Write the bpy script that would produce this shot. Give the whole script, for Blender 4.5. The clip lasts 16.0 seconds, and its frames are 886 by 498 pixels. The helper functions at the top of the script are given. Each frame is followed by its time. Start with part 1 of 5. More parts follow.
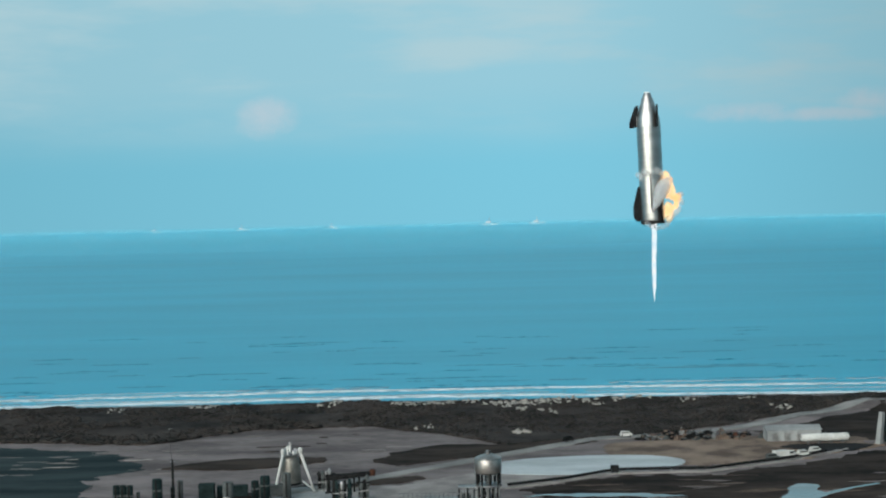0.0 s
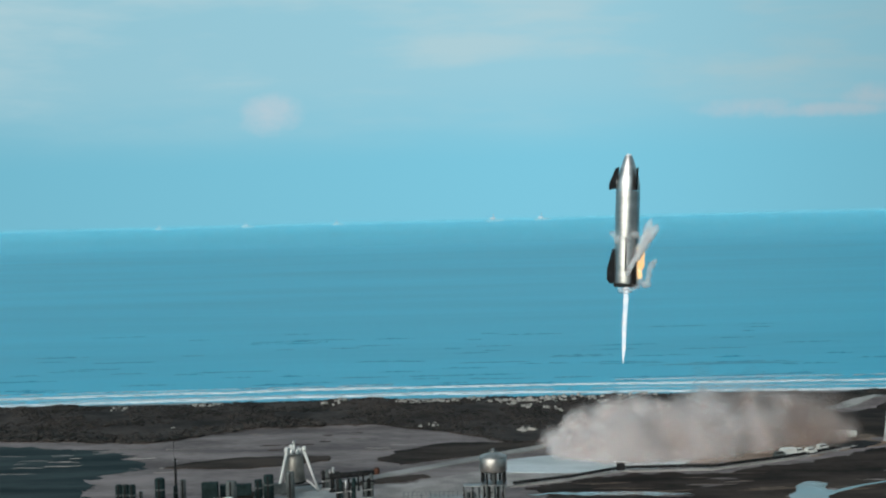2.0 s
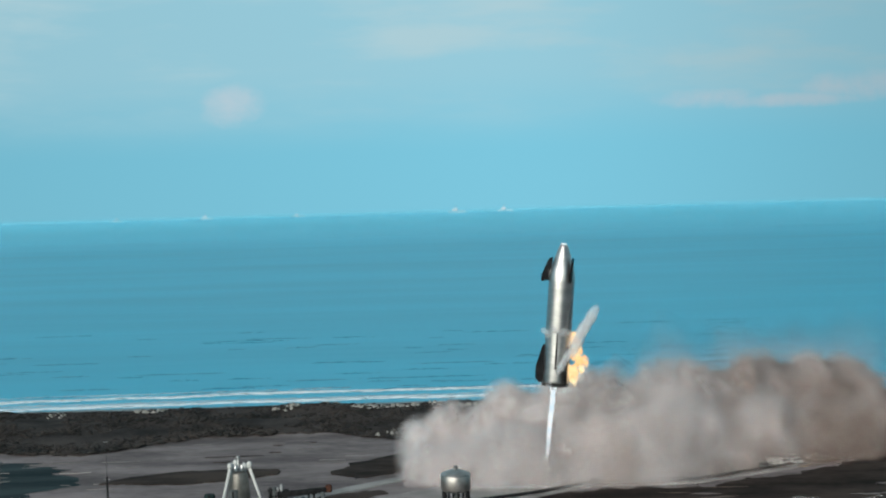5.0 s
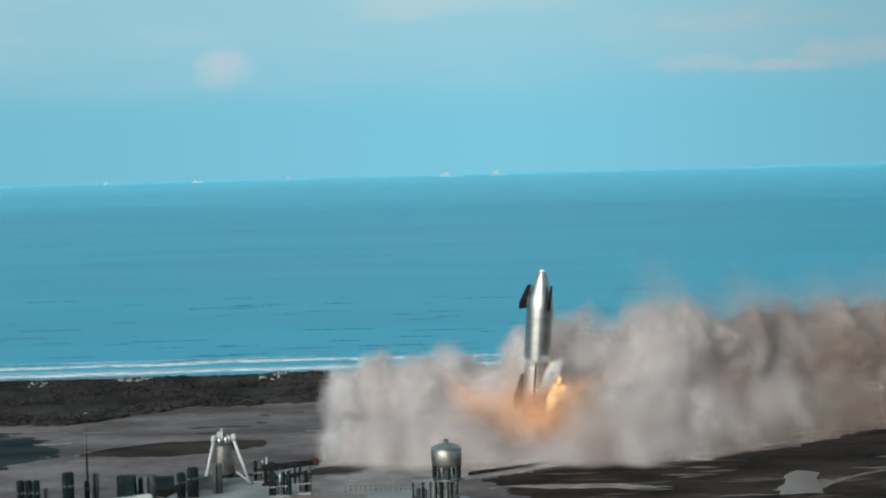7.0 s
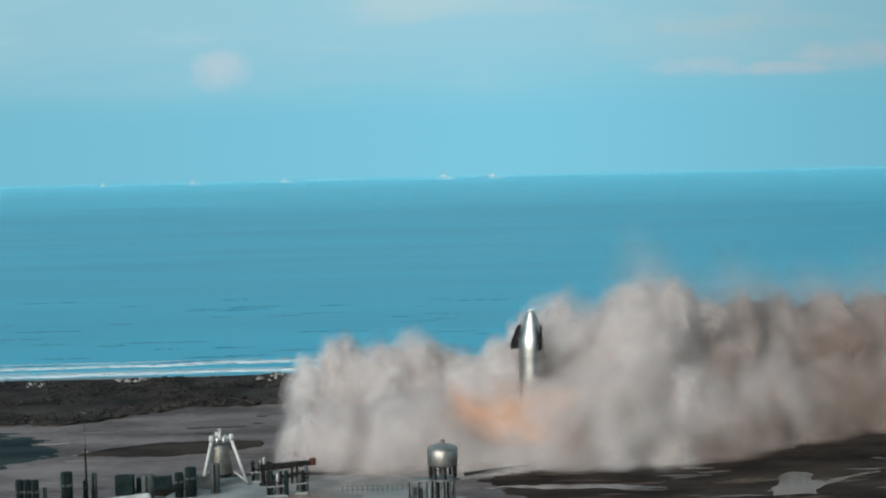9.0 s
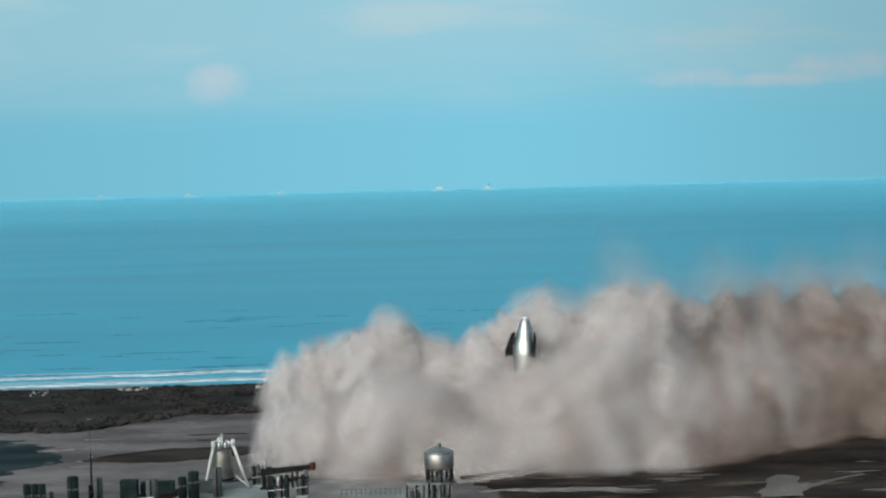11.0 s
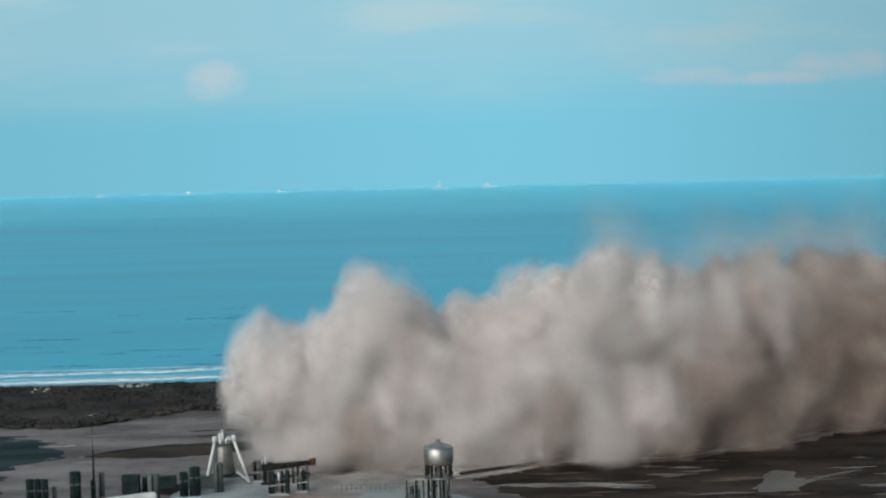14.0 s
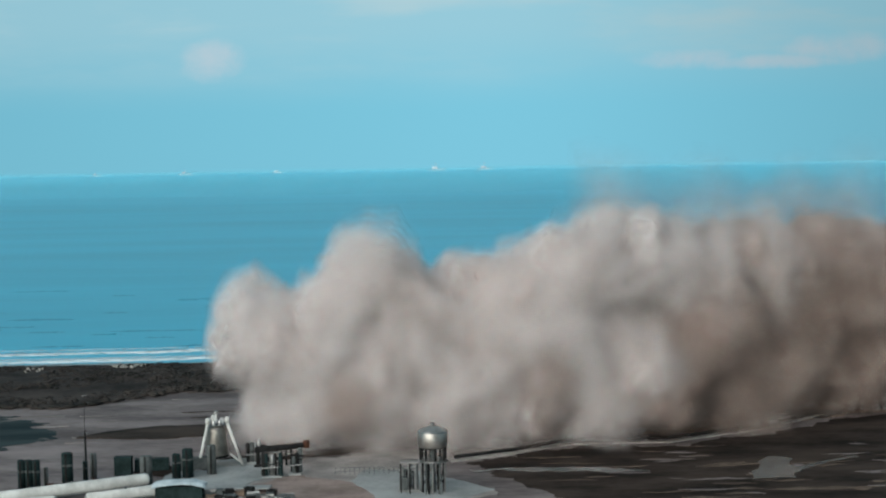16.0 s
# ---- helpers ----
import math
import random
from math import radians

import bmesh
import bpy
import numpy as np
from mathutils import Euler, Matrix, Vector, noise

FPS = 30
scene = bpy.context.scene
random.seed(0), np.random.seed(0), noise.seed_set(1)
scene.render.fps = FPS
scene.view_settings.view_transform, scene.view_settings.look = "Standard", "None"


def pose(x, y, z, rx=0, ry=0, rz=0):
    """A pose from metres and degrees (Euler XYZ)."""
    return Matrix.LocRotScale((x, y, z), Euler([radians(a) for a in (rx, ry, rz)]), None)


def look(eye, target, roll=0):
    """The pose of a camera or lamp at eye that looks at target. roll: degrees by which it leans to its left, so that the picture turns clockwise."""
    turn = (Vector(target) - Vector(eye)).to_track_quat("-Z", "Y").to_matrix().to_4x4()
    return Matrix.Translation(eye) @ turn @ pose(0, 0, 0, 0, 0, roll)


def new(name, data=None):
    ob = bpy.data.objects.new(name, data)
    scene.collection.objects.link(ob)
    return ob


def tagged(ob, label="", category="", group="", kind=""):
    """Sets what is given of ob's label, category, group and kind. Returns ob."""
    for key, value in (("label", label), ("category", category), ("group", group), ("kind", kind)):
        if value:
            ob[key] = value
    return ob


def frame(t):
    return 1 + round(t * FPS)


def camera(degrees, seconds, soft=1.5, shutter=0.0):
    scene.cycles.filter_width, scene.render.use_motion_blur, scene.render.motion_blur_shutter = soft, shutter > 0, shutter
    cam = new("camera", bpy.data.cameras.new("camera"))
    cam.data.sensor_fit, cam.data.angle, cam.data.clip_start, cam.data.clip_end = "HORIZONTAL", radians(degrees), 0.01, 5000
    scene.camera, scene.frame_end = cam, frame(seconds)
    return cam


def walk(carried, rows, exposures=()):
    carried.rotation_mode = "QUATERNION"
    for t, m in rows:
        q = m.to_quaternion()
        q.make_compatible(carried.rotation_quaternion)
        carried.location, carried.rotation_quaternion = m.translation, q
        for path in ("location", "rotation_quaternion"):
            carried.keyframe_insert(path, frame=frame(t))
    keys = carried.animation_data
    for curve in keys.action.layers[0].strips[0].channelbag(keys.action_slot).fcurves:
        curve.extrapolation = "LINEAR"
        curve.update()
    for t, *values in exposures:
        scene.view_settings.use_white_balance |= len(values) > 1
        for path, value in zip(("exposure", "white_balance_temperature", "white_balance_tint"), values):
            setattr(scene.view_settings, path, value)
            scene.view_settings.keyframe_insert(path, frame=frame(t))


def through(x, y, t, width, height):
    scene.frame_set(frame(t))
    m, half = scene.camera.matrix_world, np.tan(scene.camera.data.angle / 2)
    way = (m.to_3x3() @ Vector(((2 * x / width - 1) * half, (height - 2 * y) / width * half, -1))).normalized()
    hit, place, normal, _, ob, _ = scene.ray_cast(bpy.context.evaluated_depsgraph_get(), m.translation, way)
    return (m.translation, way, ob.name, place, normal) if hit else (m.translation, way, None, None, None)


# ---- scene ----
cam = camera(32.0, 16.0, soft=2.2)
PATH = [
    (0.0, pose(0, -49.1, 106.8, 87.88, 1.41, 1.95)),
    (0.5, pose(0, -55.7, 106.8, 88.02, 1.52, 2.17)),
    (1.0, pose(0, -57.4, 106.8, 88.03, 1.55, 1.83)),
    (1.5, pose(0, -48.7, 106.8, 87.87, 1.64, 1.63)),
    (2.0, pose(0, -44.8, 106.8, 87.75, 1.54, 2.12)),
    (2.5, pose(0, -40.3, 106.8, 87.66, 1.46, 1.64)),
    (3.0, pose(0, -32.3, 106.8, 87.62, 1.50, 1.91)),
    (3.5, pose(0, -19.6, 106.8, 87.26, 1.86, 1.74)),
    (4.0, pose(0, -15.6, 106.8, 87.54, 1.88, 1.67)),
    (4.5, pose(0, -7.6, 106.8, 87.54, 1.79, 0.95)),
    (7.0, pose(0, 17.0, 106.8, 86.03, 1.51, 0.41)),
    (7.5, pose(0, 16.7, 106.8, 86.03, 1.36, 0.28)),
    (8.0, pose(0, 15.4, 106.8, 86.08, 1.36, 0.36)),
    (8.5, pose(0, 13.9, 106.8, 86.10, 1.38, 0.31)),
    (9.0, pose(0, 13.6, 106.8, 86.12, 1.36, 0.30)),
    (11.5, pose(0, -1.1, 106.8, 86.61, 1.49, 0.12)),
    (12.0, pose(0, -1.2, 106.8, 86.61, 1.48, 0.20)),
    (12.5, pose(0, -4.7, 106.8, 86.70, 1.46, 0.15)),
    (13.0, pose(0, -7.8, 106.8, 86.79, 1.42, 0.08)),
    (13.5, pose(0, -5.9, 106.8, 86.45, 1.44, 0.02)),
    (14.0, pose(0, -3.3, 106.8, 86.49, 1.43, 0.12)),
    (14.5, pose(0, 0.4, 106.8, 86.47, 1.45, 0.03)),
    (15.0, pose(0, 2.2, 106.8, 86.46, 1.47, -0.12)),
    (15.5, pose(0, -0.2, 106.8, 86.27, 1.40, -0.07)),
    (16.0, pose(0, -0.0, 106.8, 85.81, 1.01, -0.01)),
]
walk(cam, PATH, exposures=((0.0, 0.0), (16.0, 0.0)))
scene.cycles.transparent_max_bounces = 80
scene.cycles.max_bounces, scene.cycles.diffuse_bounces = 14, 8

# ---- world and sun ----
SUN_ELEVATION, SUN_ROTATION = 20.0, 208.0      # behind the camera, to its left


def make_world():
    world = bpy.data.worlds.new("sky")
    scene.world = world
    world.use_nodes = True
    nt = world.node_tree
    nt.nodes.clear()
    N, L = nt.nodes.new, nt.links.new

    def node(kind, **kw):
        n = N(kind)
        for k, v in kw.items():
            n.inputs[k].default_value = v
        return n

    def maths(op, a, b=None, c=None):
        n = N("ShaderNodeMath")
        n.operation = op
        for i, v in enumerate((a, b, c)):
            if v is None:
                continue
            if isinstance(v, (int, float)):
                n.inputs[i].default_value = v
            else:
                L(v, n.inputs[i])
        return n.outputs[0]

    out, back = N("ShaderNodeOutputWorld"), N("ShaderNodeBackground")
    coord = N("ShaderNodeTexCoord")
    split, join = N("ShaderNodeSeparateXYZ"), N("ShaderNodeCombineXYZ")
    L(coord.outputs["Generated"], split.inputs[0])
    L(split.outputs[0], join.inputs[0])
    L(split.outputs[1], join.inputs[1])
    # the haze of the lower air is taken from a little higher up, and goes on below the horizon
    L(maths("MAXIMUM", split.outputs[2], 0.22), join.inputs[2])
    sky = N("ShaderNodeTexSky")
    sky.sky_type = "NISHITA"
    sky.sun_disc = False
    sky.sun_elevation, sky.sun_rotation = radians(SUN_ELEVATION), radians(SUN_ROTATION)
    sky.air_density, sky.dust_density, sky.ozone_density = 1.2, 1.0, 3.0
    L(join.outputs[0], sky.inputs[0])
    tint = N("ShaderNodeMix")
    tint.data_type, tint.blend_type = "RGBA", "MULTIPLY"
    tint.inputs[0].default_value = 1.0
    L(sky.outputs[0], tint.inputs[6])
    tint.inputs[7].default_value = SKY_TINT
    # high thin clouds, stretched along the horizon
    mapping = N("ShaderNodeMapping")
    mapping.inputs["Scale"].default_value = (3.0, 3.0, 14.0)
    L(coord.outputs["Generated"], mapping.inputs[0])
    cloud = node("ShaderNodeTexNoise", Scale=2.2, Detail=7.0, Roughness=0.55)
    L(mapping.outputs[0], cloud.inputs["Vector"])
    ramp = N("ShaderNodeMapRange")
    ramp.interpolation_type = "SMOOTHSTEP"
    for i, v in ((1, 0.42), (2, 0.72)):
        ramp.inputs[i].default_value = v
    L(cloud.outputs[0], ramp.inputs[0])
    high = N("ShaderNodeMapRange")
    high.interpolation_type = "SMOOTHSTEP"
    for i, v in ((1, 0.015), (2, 0.075)):
        high.inputs[i].default_value = v
    L(split.outputs[2], high.inputs[0])
    mask = maths("MULTIPLY", maths("MULTIPLY_ADD", ramp.outputs[0], 0.45, 0.45), high.outputs[0])
    veil = N("ShaderNodeMix")
    veil.data_type = "RGBA"
    L(mask, veil.inputs[0])
    L(tint.outputs[2], veil.inputs[6])
    veil.inputs[7].default_value = CLOUD_GREY
    last = veil.outputs[2]
    # small sunlit clouds over the sea
    puff_noise = node("ShaderNodeTexNoise", Scale=38.0, Detail=5.0, Roughness=0.6)
    L(coord.outputs["Generated"], puff_noise.inputs["Vector"])
    total = None
    for dx, dz, wide, tall in ((-0.143, 0.050, 0.021, 0.014), (0.158, 0.0455, 0.036, 0.0075),
                               (0.205, 0.043, 0.06, 0.005), (0.246, 0.0505, 0.034, 0.010)):
        a = maths("DIVIDE", maths("SUBTRACT", split.outputs[0], dx), wide)
        b = maths("DIVIDE", maths("SUBTRACT", split.outputs[2], dz), tall)
        r = maths("ADD", maths("MULTIPLY", a, a), maths("MULTIPLY", b, b))
        r = maths("ADD", r, maths("MULTIPLY_ADD", puff_noise.outputs[0], 2.4, -1.2))
        m = N("ShaderNodeMapRange")
        m.interpolation_type = "SMOOTHSTEP"
        for i, v in ((1, 1.3), (2, -0.5), (3, 0.0), (4, 0.46)):
            m.inputs[i].default_value = v
        L(r, m.inputs[0])
        m = maths("MULTIPLY", m.outputs[0], maths("GREATER_THAN", split.outputs[1], 0.0))
        total = m if total is None else maths("MAXIMUM", total, m)
    pink = N("ShaderNodeMix")
    pink.data_type = "RGBA"
    L(total, pink.inputs[0])
    L(last, pink.inputs[6])
    pink.inputs[7].default_value = CLOUD_PINK
    # the sky pales towards one side
    side, fade = N("ShaderNodeMapRange"), N("ShaderNodeMix")
    side.interpolation_type = "SMOOTHSTEP"
    for i, v in ((1, 0.0), (2, 0.35), (3, 1.0), (4, 0.72)):
        side.inputs[i].default_value = v
    L(split.outputs[0], side.inputs[0])
    fade.data_type, fade.blend_type = "RGBA", "MULTIPLY"
    fade.inputs[0].default_value = 1.0
    L(pink.outputs[2], fade.inputs[6])
    L(side.outputs[0], fade.inputs[7])
    L(fade.outputs[2], back.inputs[0])
    back.inputs[1].default_value = SKY_STRENGTH
    L(back.outputs[0], out.inputs[0])


SKY_STRENGTH = 0.116
SKY_TINT = (0.68, 1.16, 1.07, 1)
CLOUD_GREY = (3.75, 5.35, 5.85, 1)
CLOUD_PINK = (5.7, 5.5, 5.8, 1)
make_world()

sun_data = bpy.data.lights.new("sun", "SUN")
sun_data.energy, sun_data.angle, sun_data.color = 3.5, radians(60.0), (1.0, 0.94, 0.88)
sun = new("sun", sun_data)
_e, _a = radians(SUN_ELEVATION), radians(SUN_ROTATION)
sun_way = Vector((math.sin(_a) * math.cos(_e), math.cos(_a) * math.cos(_e), math.sin(_e)))
sun.matrix_world = look(sun_way * 300, (0, 0, 0))

# ---- materials ----


def material(name, low, high, rough=0.85, metal=0.0, scale=0.2, stretch=(1, 1, 1), fine=2.0, bump=0.3, bump_far=0.2,
             contrast=0.25, glow=None, glow_power=0.0, space="Object", coarse=0.035, translucent=0.0, spread=0.0):
    """Two colours mixed by a coarse and a fine noise, with relief."""
    m = bpy.data.materials.new(name)
    m.use_nodes = True
    nt = m.node_tree
    N, L = nt.nodes.new, nt.links.new
    b = nt.nodes["Principled BSDF"]
    coord, mapping = N("ShaderNodeTexCoord"), N("ShaderNodeMapping")
    mapping.inputs["Scale"].default_value = stretch
    L(coord.outputs[space], mapping.inputs[0])
    big, small, far = N("ShaderNodeTexNoise"), N("ShaderNodeTexNoise"), N("ShaderNodeTexNoise")
    for n, s, det in ((big, scale, 6.0), (small, fine, 4.0), (far, coarse, 3.0)):
        n.inputs["Scale"].default_value, n.inputs["Detail"].default_value = s, det
        L(mapping.outputs[0], n.inputs["Vector"])
    add = N("ShaderNodeMath")
    add.operation = "MULTIPLY_ADD"
    L(small.outputs[0], add.inputs[0])
    add.inputs[1].default_value = 0.35
    L(big.outputs[0], add.inputs[2])
    add2 = N("ShaderNodeMath")
    add2.operation = "MULTIPLY_ADD"
    L(far.outputs[0], add2.inputs[0])
    add2.inputs[1].default_value = 0.5
    L(add.outputs[0], add2.inputs[2])
    value = add2.outputs[0]
    if spread:
        info, add3 = N("ShaderNodeObjectInfo"), N("ShaderNodeMath")
        add3.operation = "MULTIPLY_ADD"
        L(info.outputs["Random"], add3.inputs[0])
        add3.inputs[1].default_value = spread
        L(value, add3.inputs[2])
        value = add3.outputs[0]
    ramp = N("ShaderNodeMapRange")
    ramp.interpolation_type = "SMOOTHSTEP"
    mid = 0.925 + spread / 2
    ramp.inputs[1].default_value, ramp.inputs[2].default_value = mid - contrast, mid + contrast
    L(value, ramp.inputs[0])
    mix = N("ShaderNodeMix")
    mix.data_type = "RGBA"
    L(ramp.outputs[0], mix.inputs[0])
    mix.inputs[6].default_value, mix.inputs[7].default_value = (*low, 1), (*high, 1)
    L(mix.outputs[2], b.inputs["Base Color"])
    b.inputs["Roughness"].default_value, b.inputs["Metallic"].default_value = rough, metal
    if rough >= 0.75 and not metal:
        b.inputs["Specular IOR Level"].default_value = 0.08
    if bump:
        bp = N("ShaderNodeBump")
        bp.inputs["Strength"].default_value, bp.inputs["Distance"].default_value = bump, bump_far
        L(value, bp.inputs["Height"])
        L(bp.outputs[0], b.inputs["Normal"])
    if glow:
        b.inputs["Emission Color"].default_value = (*glow, 1)
        b.inputs["Emission Strength"].default_value = glow_power
    if translucent:
        tr, ms = N("ShaderNodeBsdfTranslucent"), N("ShaderNodeMixShader")
        L(mix.outputs[2], tr.inputs[0])
        ms.inputs[0].default_value = translucent
        L(b.outputs[0], ms.inputs[1])
        L(tr.outputs[0], ms.inputs[2])
        L(ms.outputs[0], nt.nodes["Material Output"].inputs[0])
    return m


def flame_material(name, low, high, power, scale):
    m = bpy.data.materials.new(name)
    m.use_nodes = True
    nt = m.node_tree
    N, L = nt.nodes.new, nt.links.new
    nt.nodes.clear()
    out, em, coord, noise_, mix = (N("ShaderNodeOutputMaterial"), N("ShaderNodeEmission"), N("ShaderNodeTexCoord"),
                                   N("ShaderNodeTexNoise"), N("ShaderNodeMix"))
    noise_.inputs["Scale"].default_value, noise_.inputs["Detail"].default_value = scale, 4
    L(coord.outputs["Object"], noise_.inputs["Vector"])
    ramp = N("ShaderNodeMapRange")
    ramp.inputs[1].default_value, ramp.inputs[2].default_value = 0.35, 0.65
    L(noise_.outputs[0], ramp.inputs[0])
    mix.data_type = "RGBA"
    L(ramp.outputs[0], mix.inputs[0])
    mix.inputs[6].default_value, mix.inputs[7].default_value = (*low, 1), (*high, 1)
    L(mix.outputs[2], em.inputs[0])
    em.inputs[1].default_value = power
    L(em.outputs[0], out.inputs[0])
    return m


SALT = material("dried_salt", (0.115, 0.105, 0.103), (0.20, 0.183, 0.178), 0.9, scale=0.1, stretch=(0.4, 1.5, 1), fine=0.6)
RED_DIRT = material("red_dirt", (0.16, 0.118, 0.103), (0.30, 0.232, 0.207), 0.95, scale=0.09, fine=0.6)
MUD = material("mud", (0.074, 0.061, 0.060), (0.240, 0.199, 0.193), 0.85, scale=0.05, stretch=(0.5, 1.3, 1), fine=0.4, coarse=0.014, contrast=0.32)
DARK_MUD = material("dark_mud", (0.010, 0.0075, 0.0065), (0.052, 0.038, 0.031), 0.95, scale=0.06, stretch=(0.5, 1.2, 1), fine=0.5, coarse=0.02)
SCRUB = material("scrub_soil", (0.017, 0.015, 0.014), (0.056, 0.046, 0.042), 0.95, scale=0.06, fine=0.5, bump=0.4, bump_far=0.6)
BUSH = material("bush_leaf", (0.017, 0.017, 0.016), (0.048, 0.041, 0.037), 0.95, scale=0.08, fine=0.8, bump=0.6)
SAND = material("sand", (0.19, 0.18, 0.165), (0.40, 0.38, 0.35), 0.95, scale=0.1, fine=0.8)
WET_SAND = material("wet_sand", (0.10, 0.10, 0.095), (0.17, 0.16, 0.15), 0.45, scale=0.04, fine=0.4)
CONCRETE = material("concrete", (0.20, 0.205, 0.205), (0.33, 0.335, 0.33), 0.85, scale=0.06, fine=0.7, bump=0.1)
GRAVEL = material("gravel", (0.19, 0.168, 0.160), (0.34, 0.305, 0.288), 0.95, scale=0.08, fine=1.0)
FIELD_SOIL = material("field_soil", (0.045, 0.032, 0.026), (0.13, 0.095, 0.075), 0.95, scale=0.07, fine=0.6)
DIRT = material("dirt", (0.095, 0.068, 0.054), (0.25, 0.182, 0.142), 0.95, scale=0.07, fine=0.6)
ROAD = material("asphalt_worn", (0.18, 0.172, 0.165), (0.30, 0.285, 0.27), 0.9, scale=0.07, fine=0.7)
PAD = material("pad_concrete", (0.33, 0.355, 0.36), (0.52, 0.55, 0.555), 0.8, scale=0.04, stretch=(0.5, 1.6, 1), fine=0.7, bump=0.1)
POOL = material("standing_water", (0.13, 0.14, 0.14), (0.24, 0.25, 0.25), 0.05, 0.55, scale=0.05, stretch=(0.5, 2, 1), fine=0.4, bump=0)
LAGOON = material("lagoon_water", (0.010, 0.018, 0.020), (0.036, 0.050, 0.052), 0.9, scale=0.03, stretch=(0.5, 2.5, 1), fine=0.3, bump=0.25, bump_far=0.4)

def foam_material(name, cover):
    """White water with holes; cover: how much of the sea it hides."""
    m = material(name, (0.62, 0.70, 0.72), (0.86, 0.89, 0.89), 0.8, scale=0.12, stretch=(0.25, 1.6, 1), fine=0.7, bump=0)
    nt = m.node_tree
    N, L = nt.nodes.new, nt.links.new
    coord, mp, n, r = N("ShaderNodeTexCoord"), N("ShaderNodeMapping"), N("ShaderNodeTexNoise"), N("ShaderNodeMapRange")
    mp.inputs["Scale"].default_value = (0.11, 0.8, 0.5)
    n.inputs["Scale"].default_value, n.inputs["Detail"].default_value = 1.0, 5.0
    L(coord.outputs["Object"], mp.inputs[0])
    L(mp.outputs[0], n.inputs["Vector"])
    r.interpolation_type = "SMOOTHSTEP"
    for i, v in ((1, 0.30), (2, 0.54), (3, 0.15 * cover), (4, cover)):
        r.inputs[i].default_value = v
    L(n.outputs[0], r.inputs[0])
    clear, ms = N("ShaderNodeBsdfTransparent"), N("ShaderNodeMixShader")
    L(r.outputs[0], ms.inputs[0])
    L(clear.outputs[0], ms.inputs[1])
    L(nt.nodes["Principled BSDF"].outputs[0], ms.inputs[2])
    L(ms.outputs[0], nt.nodes["Material Output"].inputs[0])
    return m


FOAM = foam_material("sea_foam", 1.0)
THIN_FOAM = foam_material("thin_foam", 0.42)
STEEL = material("steel", (0.36, 0.34, 0.325), (0.54, 0.515, 0.495), 0.36, 1.0, scale=0.25, stretch=(0.6, 0.6, 1.6), fine=1.5, bump=0.05, bump_far=0.05)
TANK_STEEL = material("tank_steel", (0.28, 0.255, 0.235), (0.48, 0.44, 0.41), 0.42, 0.95, scale=0.3, fine=1.5, bump=0.05)
DULL_STEEL = material("dull_steel", (0.20, 0.20, 0.20), (0.38, 0.37, 0.36), 0.45, 1.0, scale=0.3, fine=1.5, bump=0.1)
TILE_BLACK = material("black_panel", (0.008, 0.008, 0.009), (0.02, 0.02, 0.021), 0.8, scale=0.5, fine=3)
FROST = material("frost", (0.62, 0.66, 0.68), (0.82, 0.85, 0.86), 0.9, scale=0.5, fine=2)
GREEN_PAINT = material("green_paint", (0.008, 0.016, 0.016), (0.022, 0.036, 0.036), 0.8, scale=0.4, fine=2)
GREY_PAINT = material("grey_paint", (0.060, 0.068, 0.067), (0.115, 0.122, 0.12), 0.8, scale=0.4, fine=2)
WHITE_PAINT = material("white_paint", (0.44, 0.43, 0.405), (0.64, 0.63, 0.60), 0.8, scale=0.3, fine=2)
RUST = material("rusty_iron", (0.040, 0.018, 0.013), (0.125, 0.055, 0.036), 0.9, 0.0, scale=0.5, fine=2)
DARK_IRON = material("dark_iron", (0.008, 0.008, 0.008), (0.026, 0.025, 0.025), 0.85, 0.0, scale=0.5, fine=2)
GOLD_STEEL = material("tarnished_steel", (0.13, 0.12, 0.105), (0.26, 0.24, 0.215), 0.5, 0.8, scale=0.3, fine=1.5)
SHIP_WHITE = material("ship_white", (0.44, 0.46, 0.47), (0.58, 0.60, 0.60), 0.6, scale=0.1, fine=0.5)
TARP = material("blue_tarp", (0.30, 0.35, 0.38), (0.50, 0.56, 0.58), 0.8, scale=0.3, fine=2)


